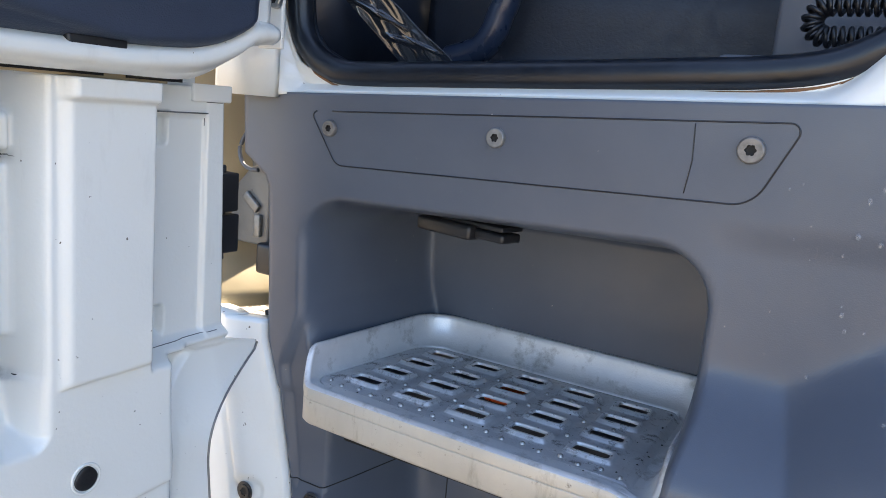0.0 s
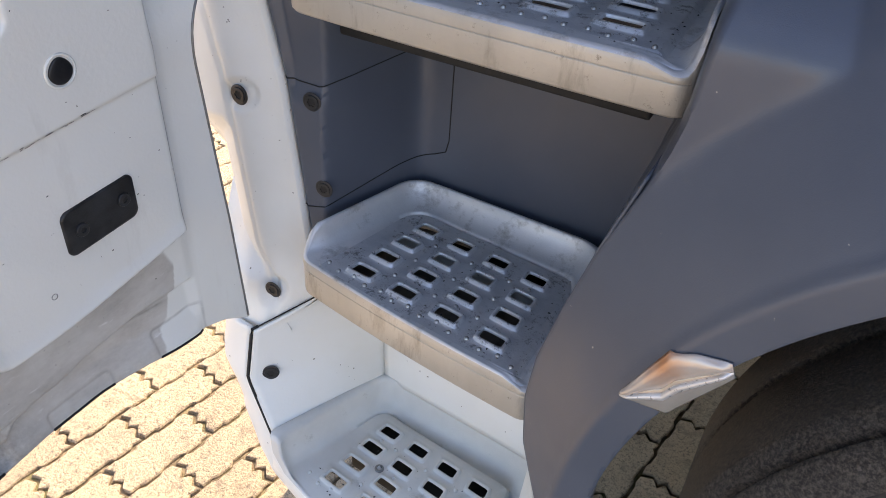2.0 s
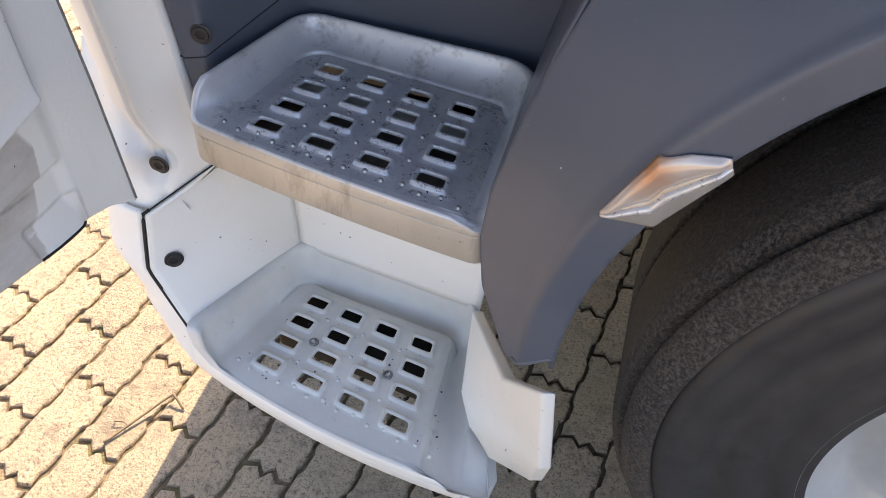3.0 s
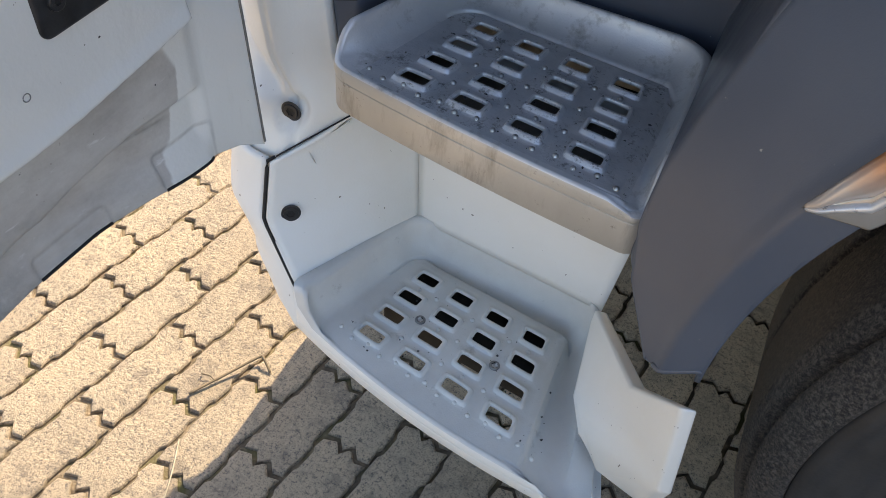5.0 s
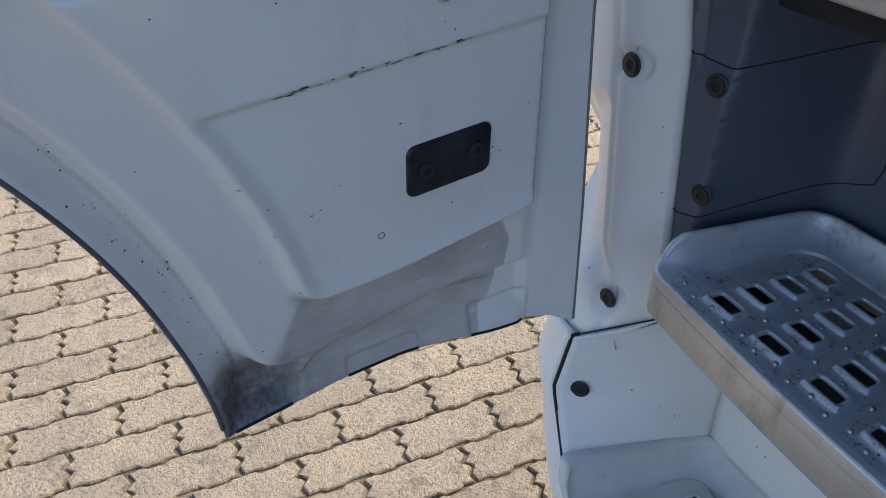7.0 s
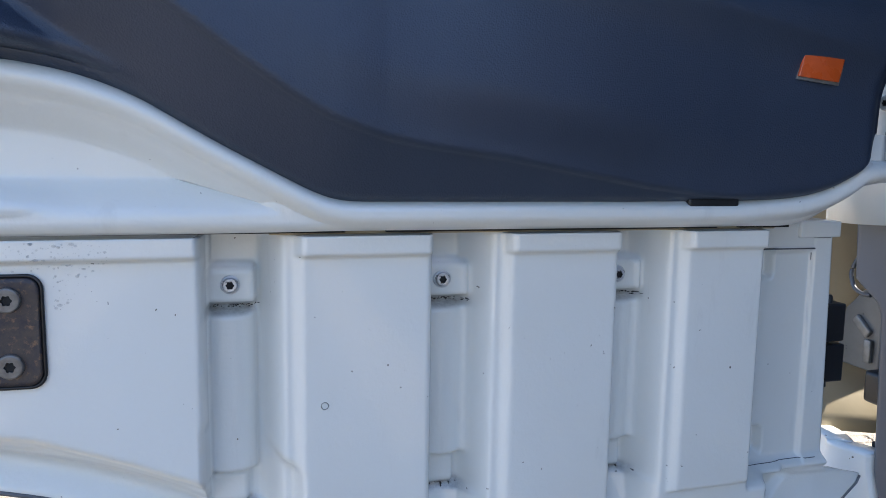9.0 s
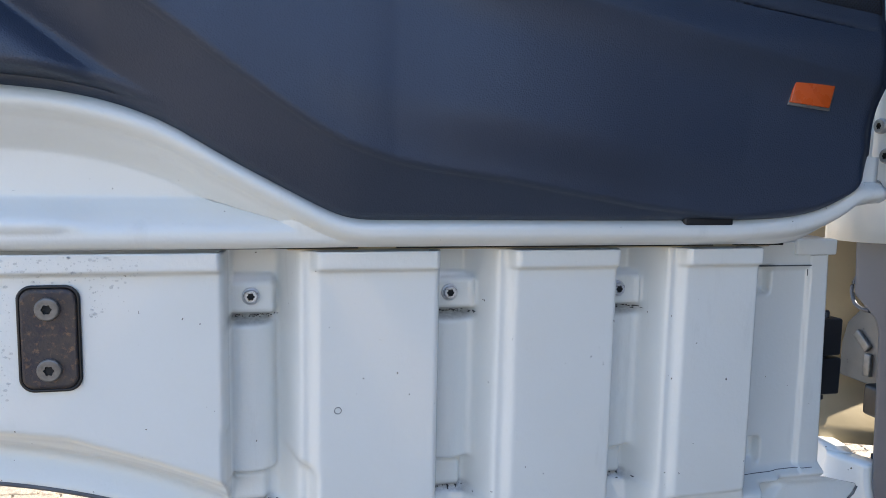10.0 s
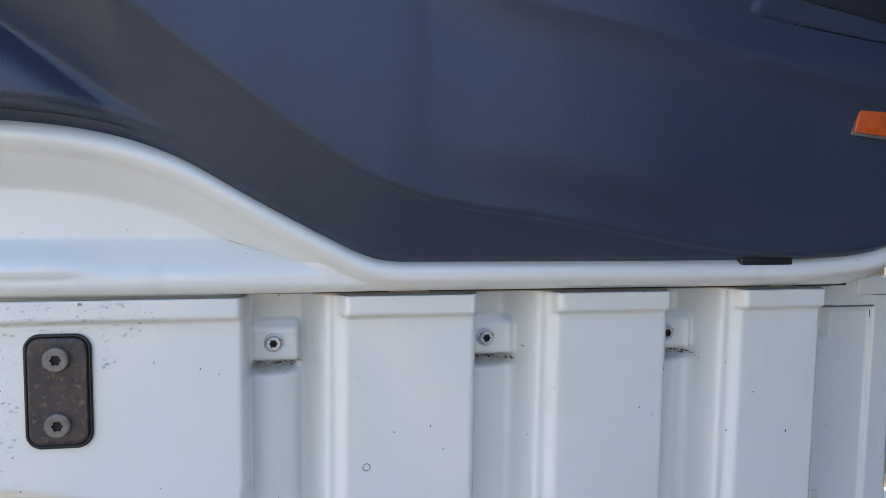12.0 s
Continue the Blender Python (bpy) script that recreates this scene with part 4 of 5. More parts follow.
    f = soft01((y - 0.838 + 0.02 * (z - 0.95)) / 0.012, 0.08) * sm(z, zb + 0.004, zb - 0.02)
    x = x * (1 - f) + (-0.2635 + 0.12 * np.clip(y - 0.86, 0, 0.06) - 0.030 * sm(z, 1.00, 1.12)) * f
    # raised ear beside the hinge, with a slanting crease
    slant = (y - 0.888) * 0.79 - (z - 1.124) * 0.613
    x = x + 0.007 * soft01((slant + 0.003) / 0.006, 0.08) * sm(z, 0.99, 1.05) * sm(z, 1.130, 1.124) * sm(y, 0.835, 0.845)
    # rolled outer hem along the arch
    x = x + 0.001 * sm(r, DR + 0.010, DR + 0.004)
    return x


def door_lower():
    zs = np.concatenate([np.arange(0.62, 1.135, 0.0024), np.arange(1.135, 1.378, 0.0030), np.arange(1.379, 1.4045, 0.0018)])
    ys = np.concatenate([np.arange(-0.32, 0.25, 0.004), np.arange(0.25, 0.80, 0.0024), np.linspace(0.80, 1.0, 80)])
    Y, Z = np.meshgrid(ys, zs)
    yr = door_right(Z)
    Y = np.where(Y > 0.80, 0.80 + (Y - 0.80) / 0.2 * (yr - 0.80), Y)
    zbt = door_bottom(Y)
    under = Z < zbt
    hem = hem_of(under)
    Z2 = np.where(hem, zbt, Z)
    arch = arch_r(Y, Z2) < DR
    rim = hem_of(arch)
    scale = arch_edge(np.degrees(np.arctan2(Z2 - DZ, Y - DY))) / np.hypot(Y - DY, Z2 - DZ)
    Y = np.where(rim, DY + (Y - DY) * scale, Y)
    Z2 = np.where(rim, np.maximum(DZ + (Z2 - DZ) * scale, door_bottom(Y)), Z2)
    keep = (~under | hem) & (~arch | rim)
    X = door_x(Y, Z2)
    ob = sheet("inner_pressing", np.stack([X, Y, Z2], -1), WHITE, door, "white pressed steel with ribs, channels and a grimy lower edge", keep, 0.004, 1.0)
    grime, soot_and_creases = ob.data.attributes.new("grime", "FLOAT", "POINT"), ob.data.attributes.new("soot_and_creases", "FLOAT", "POINT")
    co = np.zeros(len(ob.data.vertices) * 3)
    ob.data.vertices.foreach_get("co", co)
    g, t = dirt_and_creases(co[1::3], co[2::3])
    grime.data.foreach_set("value", g.astype(np.float32))
    soot_and_creases.data.foreach_set("value", t.astype(np.float32))
    return ob


def dirt_and_creases(y, z):
    """Thrown-up road dirt on the lower door: the grey film along the sill and arch, and the black grime at the tip and
    in the channels; also crease shade painted as dark lines.
    """
    zt = np.interp(y, [0.503, 0.53, 0.547, 0.557, 0.575, 0.598, 0.61, 0.634, 0.669, 0.71, 0.79, 0.815, 0.826], [0.745, 0.742, 0.735, 0.737, 0.75, 0.785, 0.797, 0.793, 0.794, 0.797, 0.808, 0.803, 0.778])
    zl = np.interp(y, [0.785, 0.798, 0.811, 0.8216, 0.826], [0.60, 0.695, 0.706, 0.75, 0.778])
    g = sm(zt - z, -0.003, 0.006 + 0.03 * sm(y, 0.61, 0.57)) * sm(z - zl, -0.003, 0.003) * sm(y, 0.829, 0.824)
    r = arch_r(y, z)
    g = np.maximum(g, 0.22 * sm(r - DR, 0.034, 0.026) * sm(z, 1.12, 0.95))
    t = sm(np.hypot(y - 0.53, (z - 0.645) * 0.9), 0.15, 0.02) * g
    # crease shade painted as dark lines on the pressing; dirt on the tip's ledge
    foot = z - lobe_foot(y)
    up = z - door_bottom(y)
    t = np.maximum(t, 0.7 * sm(up, 0.014, 0.008) * sm(y, 0.598, 0.588))
    lines = [(np.minimum(r - (DR + 0.031), up - 0.012), sm(y, 0.606, 0.596) * sm(z, 0.80, 0.73), 0.8), (r - (DR + 0.0305), sm(z, 0.74, 0.78) * sm(z, 1.12, 1.05), 0.28),
             (np.maximum(foot, DR + 0.0395 - r) + 0.009, sm(y, 0.560, 0.585) * sm(y, 0.82, 0.80), 0.45), (zt - z - 0.002, sm(y, 0.60, 0.62) * sm(y, 0.815, 0.805), 0.35)]
    for y0, y1, z1 in ((0.588, 0.600, 0.689), (0.648, 0.728, 0.688), (0.785, 0.858, 0.700)):
        lines.append((rbox(y, z, y0, y1, 0.60, z1, 0.006), sm(y, y1 + 0.004, y1), 0.30))
    for d, where, amount in lines:
        t = np.maximum(t, amount * sm(np.abs(d), 0.0032, 0.0006) * where)
    turn = np.degrees(np.arctan2(z - DZ, y - DY))
    t = np.maximum(t, 0.9 * sm(r - DR, 0.008, 0.002) * sm(np.abs(turn - 41), 7, 2))
    t = np.maximum(t, 0.5 * sm(np.hypot(y - 0.607, z - 0.7955), 0.016, 0.002))
    for a in (0.266, 0.464, 0.647):
        for zc in (1.334, 1.147):
            t = np.maximum(t, 0.75 * sm(np.abs(z - zc), 0.008, 0.001) * sm(np.abs(y - a - 0.022), 0.028, 0.012))
    return g, t


pressing = door_lower()

for y0, y1 in ((0.533, 0.590), (0.649, 0.727), (0.786, 0.850)):
    pts = [(float(door_x(np.array(y), door_bottom(y) + 0.001)) + 0.0004, y, float(door_bottom(y)) + 0.0012) for y in np.linspace(y0, y1, 11)]
    part("drain_gap", tube(pts, 0.0016, 6), DARKVOID, door)

ear = [(float(door_x(np.array(y), np.array(1.1255 + 0.03 * (y - 0.46)))) + 0.0004, y, 1.1255 + 0.03 * (y - 0.46)) for y in np.linspace(0.815, 0.922, 18)]
part("panel_gap", tube(ear, 0.0005, 6), SEAL_GREY, door)

edge_line = [(float(door_x(np.array(door_right(z) - 0.004), np.array(z))) + 0.0012, float(door_right(z)), z) for z in np.linspace(0.632, 1.112, 60)]
part("edge_seal", tube(edge_line, 0.0013, 8), WASHED, door, "thin grey rubber edging on the hinge side")

# rubber edge and outer skin
hem = []
for k in range(60):
    a = radians(1.5 + 88 * k / 59)
    cut = float(arch_edge(math.degrees(a)))
    hem.append((-0.274, DY + cut * math.cos(a), DZ + cut * math.sin(a)))
part("edge_seal", tube(hem, 0.0024, 8), SEAL_GREY, door, "grey rubber edging along the arch cut")
ys = np.linspace(-0.32, 0.93, 60)
skin = []
for v in np.linspace(0, 1, 40) ** 3:
    row = []
    for y in ys:
        zlow = door_bottom(y)
        if y < DY + DR * 0.999:
            zlow = DZ + math.sqrt(DR ** 2 - (y - DY) ** 2)
            for _ in range(6):
                cut = float(arch_edge(math.degrees(math.atan2(zlow - DZ, y - DY))))
                zlow = DZ + math.sqrt(max(cut ** 2 - (y - DY) ** 2, 0))
        zlow = max(zlow, door_bottom(y))
        row.append((-0.335 + 0.056 * (1 - v) ** 150, y, zlow + v * (2.25 - zlow)))
    skin.append(row)
sheet("outer_skin", np.array(skin), WHITE, door, "white painted outer skin", None, 0.003, 1.0)

# upper frame of the door, a recess and the dark trim
TRIM_Y = [-0.35, 0.0, 0.095, 0.137, 0.179, 0.223, 0.278, 0.335, 0.362, 0.38, 0.757, 0.828, 0.862, 0.894, 0.908]
TRIM_Z = [1.545, 1.545, 1.543, 1.540, 1.532, 1.517, 1.485, 1.454, 1.440, 1.4355, 1.4345, 1.440, 1.449, 1.466, 1.480]


def trim_edge(y):
    k = np.linspace(-0.35, 0.908, 260)
    e = np.interp(k, TRIM_Y, TRIM_Z)
    e = np.convolve(np.pad(e, 3, mode="edge"), np.ones(7) / 7, "valid")
    return np.interp(y, k, e)


ys, vs = np.meshgrid(np.concatenate([np.linspace(-0.34, 0.05, 20), np.linspace(0.055, 0.93, 150)]), np.linspace(0, 1, 50), indexing="ij")
top = np.where(ys < 0.908, trim_edge(np.minimum(ys, 0.908)) + 0.016, 1.50)
bot = np.where(ys < 0.80, 1.4105, 1.4105 + 0.045 * sm(ys, 0.80, 0.925) ** 1.6)
top = np.maximum(top, bot + 0.012)
ZZ = bot + vs * (top - bot)
below = trim_edge(np.minimum(ys, 0.90)) - ZZ
X = -0.232 + 0.006 * sm(ZZ - bot, 0.0, 0.006)
X = X + 0.012 * sm(np.abs(below - 0.011), 0.012, 0.002) - 0.004 * sm(below, 0.004, 0.0)
rec = np.minimum(np.minimum(below - 0.022, ZZ - 1.4225) * 1.0, (0.33 - ys) * 0.5)
X = X - 0.028 * sm(rec, 0.0, 0.03)
X = X + 0.010 * sm(ZZ, 1.445, 1.432) * sm(ys, 0.17, 0.12) * sm(rec, 0, 0.01)
sheet("door_frame", np.stack([X, ys, ZZ], -1), WHITE, door, "white painted door frame under the trim", None, 0.004, 1.0)


def trim_x(y, z):
    edge = trim_edge(np.minimum(y, 0.905))
    e = z - edge
    x = -0.224 + 0.010 * sm(e, 0.0, 0.008)
    # a facet that faces down, between the lower edge and a crisp crease
    line = np.interp(y, [-0.1, 0.182, 0.21, 0.257, 0.296, 0.337, 0.362, 0.380, 0.408, 0.44, 0.51, 0.55, 0.645, 0.73, 0.80, 0.86, 0.92],
                     [1.85, 1.625, 1.606, 1.573, 1.545, 1.518, 1.504, 1.497, 1.488, 1.482, 1.473, 1.466, 1.450, 1.440, 1.436, 1.436, 1.436])
    gap = np.maximum(line - edge, 0.004)
    amp = np.minimum(0.058, 0.62 * gap)
    mixed = sm(y, 0.22, 0.36)
    t = (1 - mixed) * np.clip(1 - (line - z) / 0.085, 0, 1) + mixed * np.clip(e / gap, 0, 1)
    x = x + amp * t + 0.006 * sm(z - line, -0.0005, 0.0035) - (0.16 - 0.19 * sm(y, 0.42, 0.80)) * np.clip(z - line, 0, 0.3)
    # padded field below it, towards the outer end
    line2 = np.interp(y, [-0.35, 0.10, 0.146, 0.183, 0.214, 0.25], [1.90, 1.606, 1.575, 1.550, 1.531, 1.49])
    x = x + 0.030 * soft01((line2 - z) / 0.030 + 0.2, 0.1) * sm(e, 0.010, 0.018) * sm(y, 0.27, 0.22)
    x = x - 0.018 * sm(y, 0.885, 0.912) - 0.012 * sm(z, 1.60, 1.64) * sm(y, 0.55, 0.75)
    # a long soft crease, tucked in below
    d = z - np.interp(y, [0.40, 0.479, 0.566, 0.631, 0.817, 0.95], [1.659, 1.645, 1.630, 1.6195, 1.587, 1.563])
    x = x + 0.014 * np.clip(1 + d / 0.045, 0, 1) ** 2 * sm(d, 0.16, 0.04) * sm(y, 0.36, 0.48)
    # raised lip under the speaker
    lip = np.minimum(z - np.interp(y, [0.68, 0.827, 0.92], [1.647, 1.628, 1.616]), (y - 0.676) - 0.6 * (z - 1.640))
    x = x + 0.003 * sm(lip, 0.0, 0.003)
    # unseen bulge, added higher up to shade the trim below it
    x = x + 0.15 * sm(z, 1.72, 1.80) * sm(y, 0.40, 0.66)
    # the field is crowned, and falls away towards the hinge
    x = x + 0.020 * sm(z - line, 0.0, 0.06) * np.exp(-((y - 0.56) / 0.17) ** 2) - 0.004 * sm(y, 0.6, 0.88)
    return x


ys, vs = np.meshgrid(np.linspace(-0.34, 0.912, 400), np.concatenate([np.linspace(0, 0.4, 150), np.linspace(0.4, 1, 30)[1:]]), indexing="ij")
zlo = trim_edge(np.minimum(ys, 0.905)) + 0.028 * sm(ys, 0.895, 0.912)
ZZ = zlo + vs * (2.02 - zlo)
sheet("door_trim", np.stack([trim_x(ys, ZZ), ys, ZZ], -1), TRIM, door, "dark blue-grey grained plastic door trim", None, 0.004, 1.0)

# perforated speaker field in the upper trim
ys, vs = np.meshgrid(np.linspace(0.675, 0.90, 60), np.linspace(0, 1, 20), indexing="ij")
zlo = np.interp(ys, [0.675, 0.705, 0.755, 0.818, 0.90], [1.694, 1.665, 1.6560, 1.6460, 1.637])
ZZ = zlo + vs * (1.86 - zlo)
grille = sheet("speaker_grille", np.stack([trim_x(ys, ZZ) + 0.004, ys, ZZ], -1), MESH, door, "dark perforated speaker grille", None, 0.003, 0.0)
part("grille_gap", tube([(float(trim_x(np.array(y), np.array(z))) + 0.002, y, z - 0.002) for y, z in zip(ys[:, 0], zlo[:, 0])], 0.0022, 6), DARKVOID, grille)
part("panel_gap", tube([(float(trim_x(np.array(y), np.array(z))) + 0.0004, y, z) for y, z in ((0.6795, 1.6465), (0.686, 1.657), (0.70, 1.68))], 0.0009, 6), DARKVOID, door)

# things fixed to the door
bm = bmesh.new()
box_bm(bm, (0.003, 0.044, 0.0245), (0, 0, 0), 0.0008)
for v in bm.verts:
    v.co.y += -0.22 * v.co.z * -1
    v.co.z -= 0.10 * v.co.y
ob = part("orange_reflector", bm, ORANGE, door, "small orange door reflector")
ob.location = (float(trim_x(np.array(0.825), np.array(1.56))) + 0.006, 0.8195, 1.5605)
bm = bmesh.new()
box_bm(bm, (0.0025, 0.047, 0.028), (0, 0, 0), 0.0008)
for v in bm.verts:
    v.co.y += 0.22 * v.co.z
    v.co.z -= 0.10 * v.co.y
ob = part("reflector_bezel", bm, WASHED, door)
ob.location = (float(trim_x(np.array(0.825), np.array(1.56))) + 0.0035, 0.821, 1.5595)
bm = bmesh.new()
box_bm(bm, (0.018, 0.054, 0.011), (-0.221, 0.727, 1.4325), 0.003, 3)
part("trim_clip", bm, BLACK, door, "black plastic trim clip")
for y0, y1 in ((-0.3, 0.384), (0.420, 0.748), (0.775, 0.83)):
    bm = bmesh.new()
    box_bm(bm, (0.02, y1 - y0, 0.0035), (-0.246, (y0 + y1) / 2, 1.4085), 0)
    part("seam_gap", bm, DARKVOID, door)
bm = bmesh.new()
box_bm(bm, (0.012, 0.50, 0.006), (-0.250, 0.57, 1.4075), 0.001)
part("seam_backing", bm, BEIGE, door)


def plate(name, y0, y1, z0, z1, x, r, mat, label, slope=0.0, thick=0.004):
    lp = rloop([Vector((y0, z0)), Vector((y1, z0)), Vector((y1, z1)), Vector((y0, z1))], r, 8, 4)
    bm = bmesh.new()
    rings = []
    for k, (sc, h) in enumerate(((1.0, -0.003), (1.0, thick * 0.6), (0.97, thick), (0.9, thick * 0.92))):
        cy, cz = (y0 + y1) / 2, (z0 + z1) / 2
        rings.append([bm.verts.new((x + h, cy + (p.x - cy) * sc, cz + (p.y - cz) * sc + slope * (p.x - cy))) for p in lp])
    n = len(lp)
    for a, b in zip(rings, rings[1:]):
        for i in range(n):
            bm.faces.new((a[i], a[(i + 1) % n], b[(i + 1) % n], b[i]))
    bm.faces.new(rings[-1])
    bmesh.ops.recalc_face_normals(bm, faces=bm.faces)
    return part(name, bm, mat, door, label)


striker = plate("lock_plate", 0.0985, 0.1430, 1.2875, 1.3745, -0.2375, 0.010, RUST, "rust-stained dark steel plate with two bolts")
part("gasket", tube([Vector((-0.2365, p.x, p.y)) for p in rloop([Vector((0.0970, 1.286)), Vector((0.1445, 1.286)), Vector((0.1445, 1.376)), Vector((0.0970, 1.376))], 0.011, 8, 4)], 0.0016, 6, True), BLACK, striker)
for z in (1.3575, 1.3045):
    screw(striker, (-0.234, 0.1205, z), (1, 0, 0), 0.0100, DULL, "bolt", False, None, 0.7)
for y in (0.287, 0.481, 0.664):
    screw(door, (-0.2780, y, 1.3570), (1, 0, 0), 0.0085, COLLAR, "bolt", True, None, 0.8)
pad = plate("access_pad", 0.7040, 0.787, 0.871, 0.9185, -0.2500, 0.008, SMUDGED, "black plastic cover plate with two fasteners", 0.06, 0.003)
for y, z in ((0.722, 0.892), (0.772, 0.898)):
    screw(pad, (-0.2475, y, z), (1, 0, 0), 0.007, SCREW, "bolt", False, None, 0.45)
bm = lathe([(0.0118, -0.004), (0.0117, 0.0006), (0.0104, 0.0014), (0.0055, 0.0012), (0.0001, 0.0008)], 32, "X")
for v in bm.verts:
    v.co.y *= 1.0 - 0.22 * max(v.co.z, 0) / 0.0118
ob = part("rubber_plug", bm, BLACK, door, "black rubber plug in a drain hole")
ob.location = (float(door_x(np.array(0.7385), np.array(1.0425))) + 0.0004, 0.7385, 1.0425)
px = float(door_x(np.array(0.7385), np.array(1.0425)))
part("hole_rim", tube([(px + 0.0004, 0.7385 + 0.0140 * math.cos(a), 1.0425 + 0.0140 * math.sin(a)) for a in np.linspace(0, 2 * math.pi, 32, endpoint=False)], 0.0013, 6, True), WHITE, door)
for y, z, r in ((0.366, 1.253, 0.0032), (0.679, 0.840, 0.0030)):
    t = [(float(door_x(np.array(y), np.array(z))) + 0.0003, y + r * math.cos(a), z + r * math.sin(a)) for a in np.linspace(0, 2 * math.pi, 16, endpoint=False)]
    part("paint_ring", tube(t, 0.0004, 4, True), WASHED, door)

# chipped paint along the crease and dirt in the channels
verts, faces = [], []
crng = random.Random(11)
for k in range(310):
    if k >= 240:
        a, q = radians(crng.uniform(4, 50)), DR + crng.uniform(0.009, 0.034)
        y, z = DY + (q - 0.006) * math.cos(a), DZ + (q - 0.006) * math.sin(a)
        w, h = crng.uniform(0.0003, 0.0013), crng.uniform(0.0003, 0.0011)
    elif k >= 205:
        y, z = crng.uniform(0.50, 0.88), crng.uniform(0.72, 1.11)
        w, h = crng.uniform(0.0003, 0.0016), crng.uniform(0.0003, 0.0010)
    elif k < 34:
        y = 0.60 + 0.17 * crng.random() ** 1.3
        z = 0.981 + 0.07 * (y - 0.54) + crng.gauss(0.0005, 0.0012)
        w, h = crng.uniform(0.001, 0.005), crng.uniform(0.0004, 0.0013)
    else:
        a = crng.choice((0.266, 0.464, 0.647))
        y, z = a + crng.uniform(0.002, 0.046), crng.choice((1.147, 1.335, 1.335)) + crng.gauss(0, 0.0013)
        w, h = crng.uniform(0.0004, 0.0015), crng.uniform(0.0003, 0.0009)
    b = len(verts)
    for dy, dz in ((-w, -h * 0.4), (-w * 0.3, -h), (w, -h * 0.2), (w * 0.5, h), (-w * 0.6, h * 0.7)):
        dy, dz = dy * crng.uniform(0.7, 1.2), dz * crng.uniform(0.7, 1.3)
        verts.append((float(door_x(np.array(y + dy), np.array(z + dz))) + 0.0005, y + dy, z + dz))
    faces.append((b, b + 1, b + 2, b + 3, b + 4))
tagged(link("paint_chips", mesh_from("paint_chips", verts, faces, SCREW, False), door), kind="stuff")

# dew on the outer end of the door
verts, faces = [], []
drng = random.Random(23)
for k in range(2200):
    y = 0.225 - 0.20 * drng.random()
    z = drng.uniform(1.255, 1.402)
    if z < 1.25 + (y - 0.06) * 1.0 or (0.09 < y < 0.152 and 1.277 < z < 1.379):
        continue
    r = 0.00030 + 0.0011 * drng.random() ** 4
    st = drng.uniform(1.0, 1.9) if r > 0.0009 else 1.0
    x = float(door_x(np.array(y), np.array(z)))
    b = len(verts)
    for f, h in ((1.0, 0.0), (0.8, 0.38), (0.42, 0.6)):
        for i in range(8):
            a = math.pi * i / 4
            verts.append((x + h * r, y + f * r * st * math.cos(a), z + f * r * math.sin(a)))
    for q in range(2):
        for i in range(8):
            faces.append((b + q * 8 + i, b + q * 8 + (i + 1) % 8, b + q * 8 + 8 + (i + 1) % 8, b + q * 8 + 8 + i))
    faces.append(tuple(b + 16 + i for i in range(8)))
tagged(link("dew", mesh_from("dew", verts, faces, DEW), door), kind="stuff")

# a few drops on the cladding
verts, faces = [], []
for k in range(46):
    x, z = drng.uniform(0.27, 0.45), drng.uniform(1.20, 1.37)
    r = 0.0007 + 0.0017 * drng.random() ** 2
    y = float(cladding_y(np.array(x), np.array(z)))
    zz = z + float(shear(np.array(x), np.array(z)))
    b = len(verts)
    for f, h in ((1.0, 0.0), (0.8, 0.38), (0.42, 0.6)):
        for i in range(8):
            a = math.pi * i / 4
            verts.append((x + f * r * math.cos(a), y - h * r - 0.0042, zz + f * r * 1.4 * math.sin(a)))
    for q in range(2):
        for i in range(8):
            faces.append((b + q * 8 + i, b + q * 8 + (i + 1) % 8, b + q * 8 + 8 + (i + 1) % 8, b + q * 8 + 8 + i))
    faces.append(tuple(b + 16 + i for i in range(8)))
tagged(link("dew", mesh_from("dew", verts, faces, DEW), cladding), kind="stuff")

# hinge
bm = bmesh.new()
box_bm(bm, (0.030, 0.031, 0.0435), (-0.303, 0.9415, 1.2915), 0.003, 3)
hinge = part("door_hinge", bm, BLACK, door, "black capped door hinge")
bm = bmesh.new()
box_bm(bm, (0.030, 0.031, 0.0435), (-0.303, 0.9435, 1.2445), 0.003, 3)
part("lower_leaf", bm, BLACK, hinge)
bm = bmesh.new()
box_bm(bm, (0.012, 0.020, 0.100), (-0.305, 0.930, 1.268), 0.002)
part("hinge_plate", bm, BLACK, hinge)
bm = lathe([(0.005, 0.0), (0.005, 0.105), (0.004, 0.107), (0.0001, 0.107)], 16, "Z")
ob = part("hinge_pin", bm, SCREW, hinge)
ob.location = (-0.301, 0.942, 1.2145)
# folded bracket at the top of the hinge side
bm = bmesh.new()
box_bm(bm, (0.050, 0.052, 0.018), (-0.3065, 0.909, 1.3985), 0.002)
part("corner_bracket", bm, WHITE, door, "small folded white corner bracket")
for yy, zz, wy in ((0.872, 1.3775, 0.066), (0.914, 1.3895, 0.020)):
    bm = bmesh.new()
    box_bm(bm, (0.004, wy, 0.0012), (-0.2858, yy, zz), 0)
    part("panel_gap", bm, SEAL_GREY, door)
part("panel_gap", tube([(-0.2895, 0.9045 + 0.008 * (1.38 - z) / 0.25, z) for z in np.linspace(1.132, 1.376, 12)], 0.0008, 6), SEAL_GREY, door)

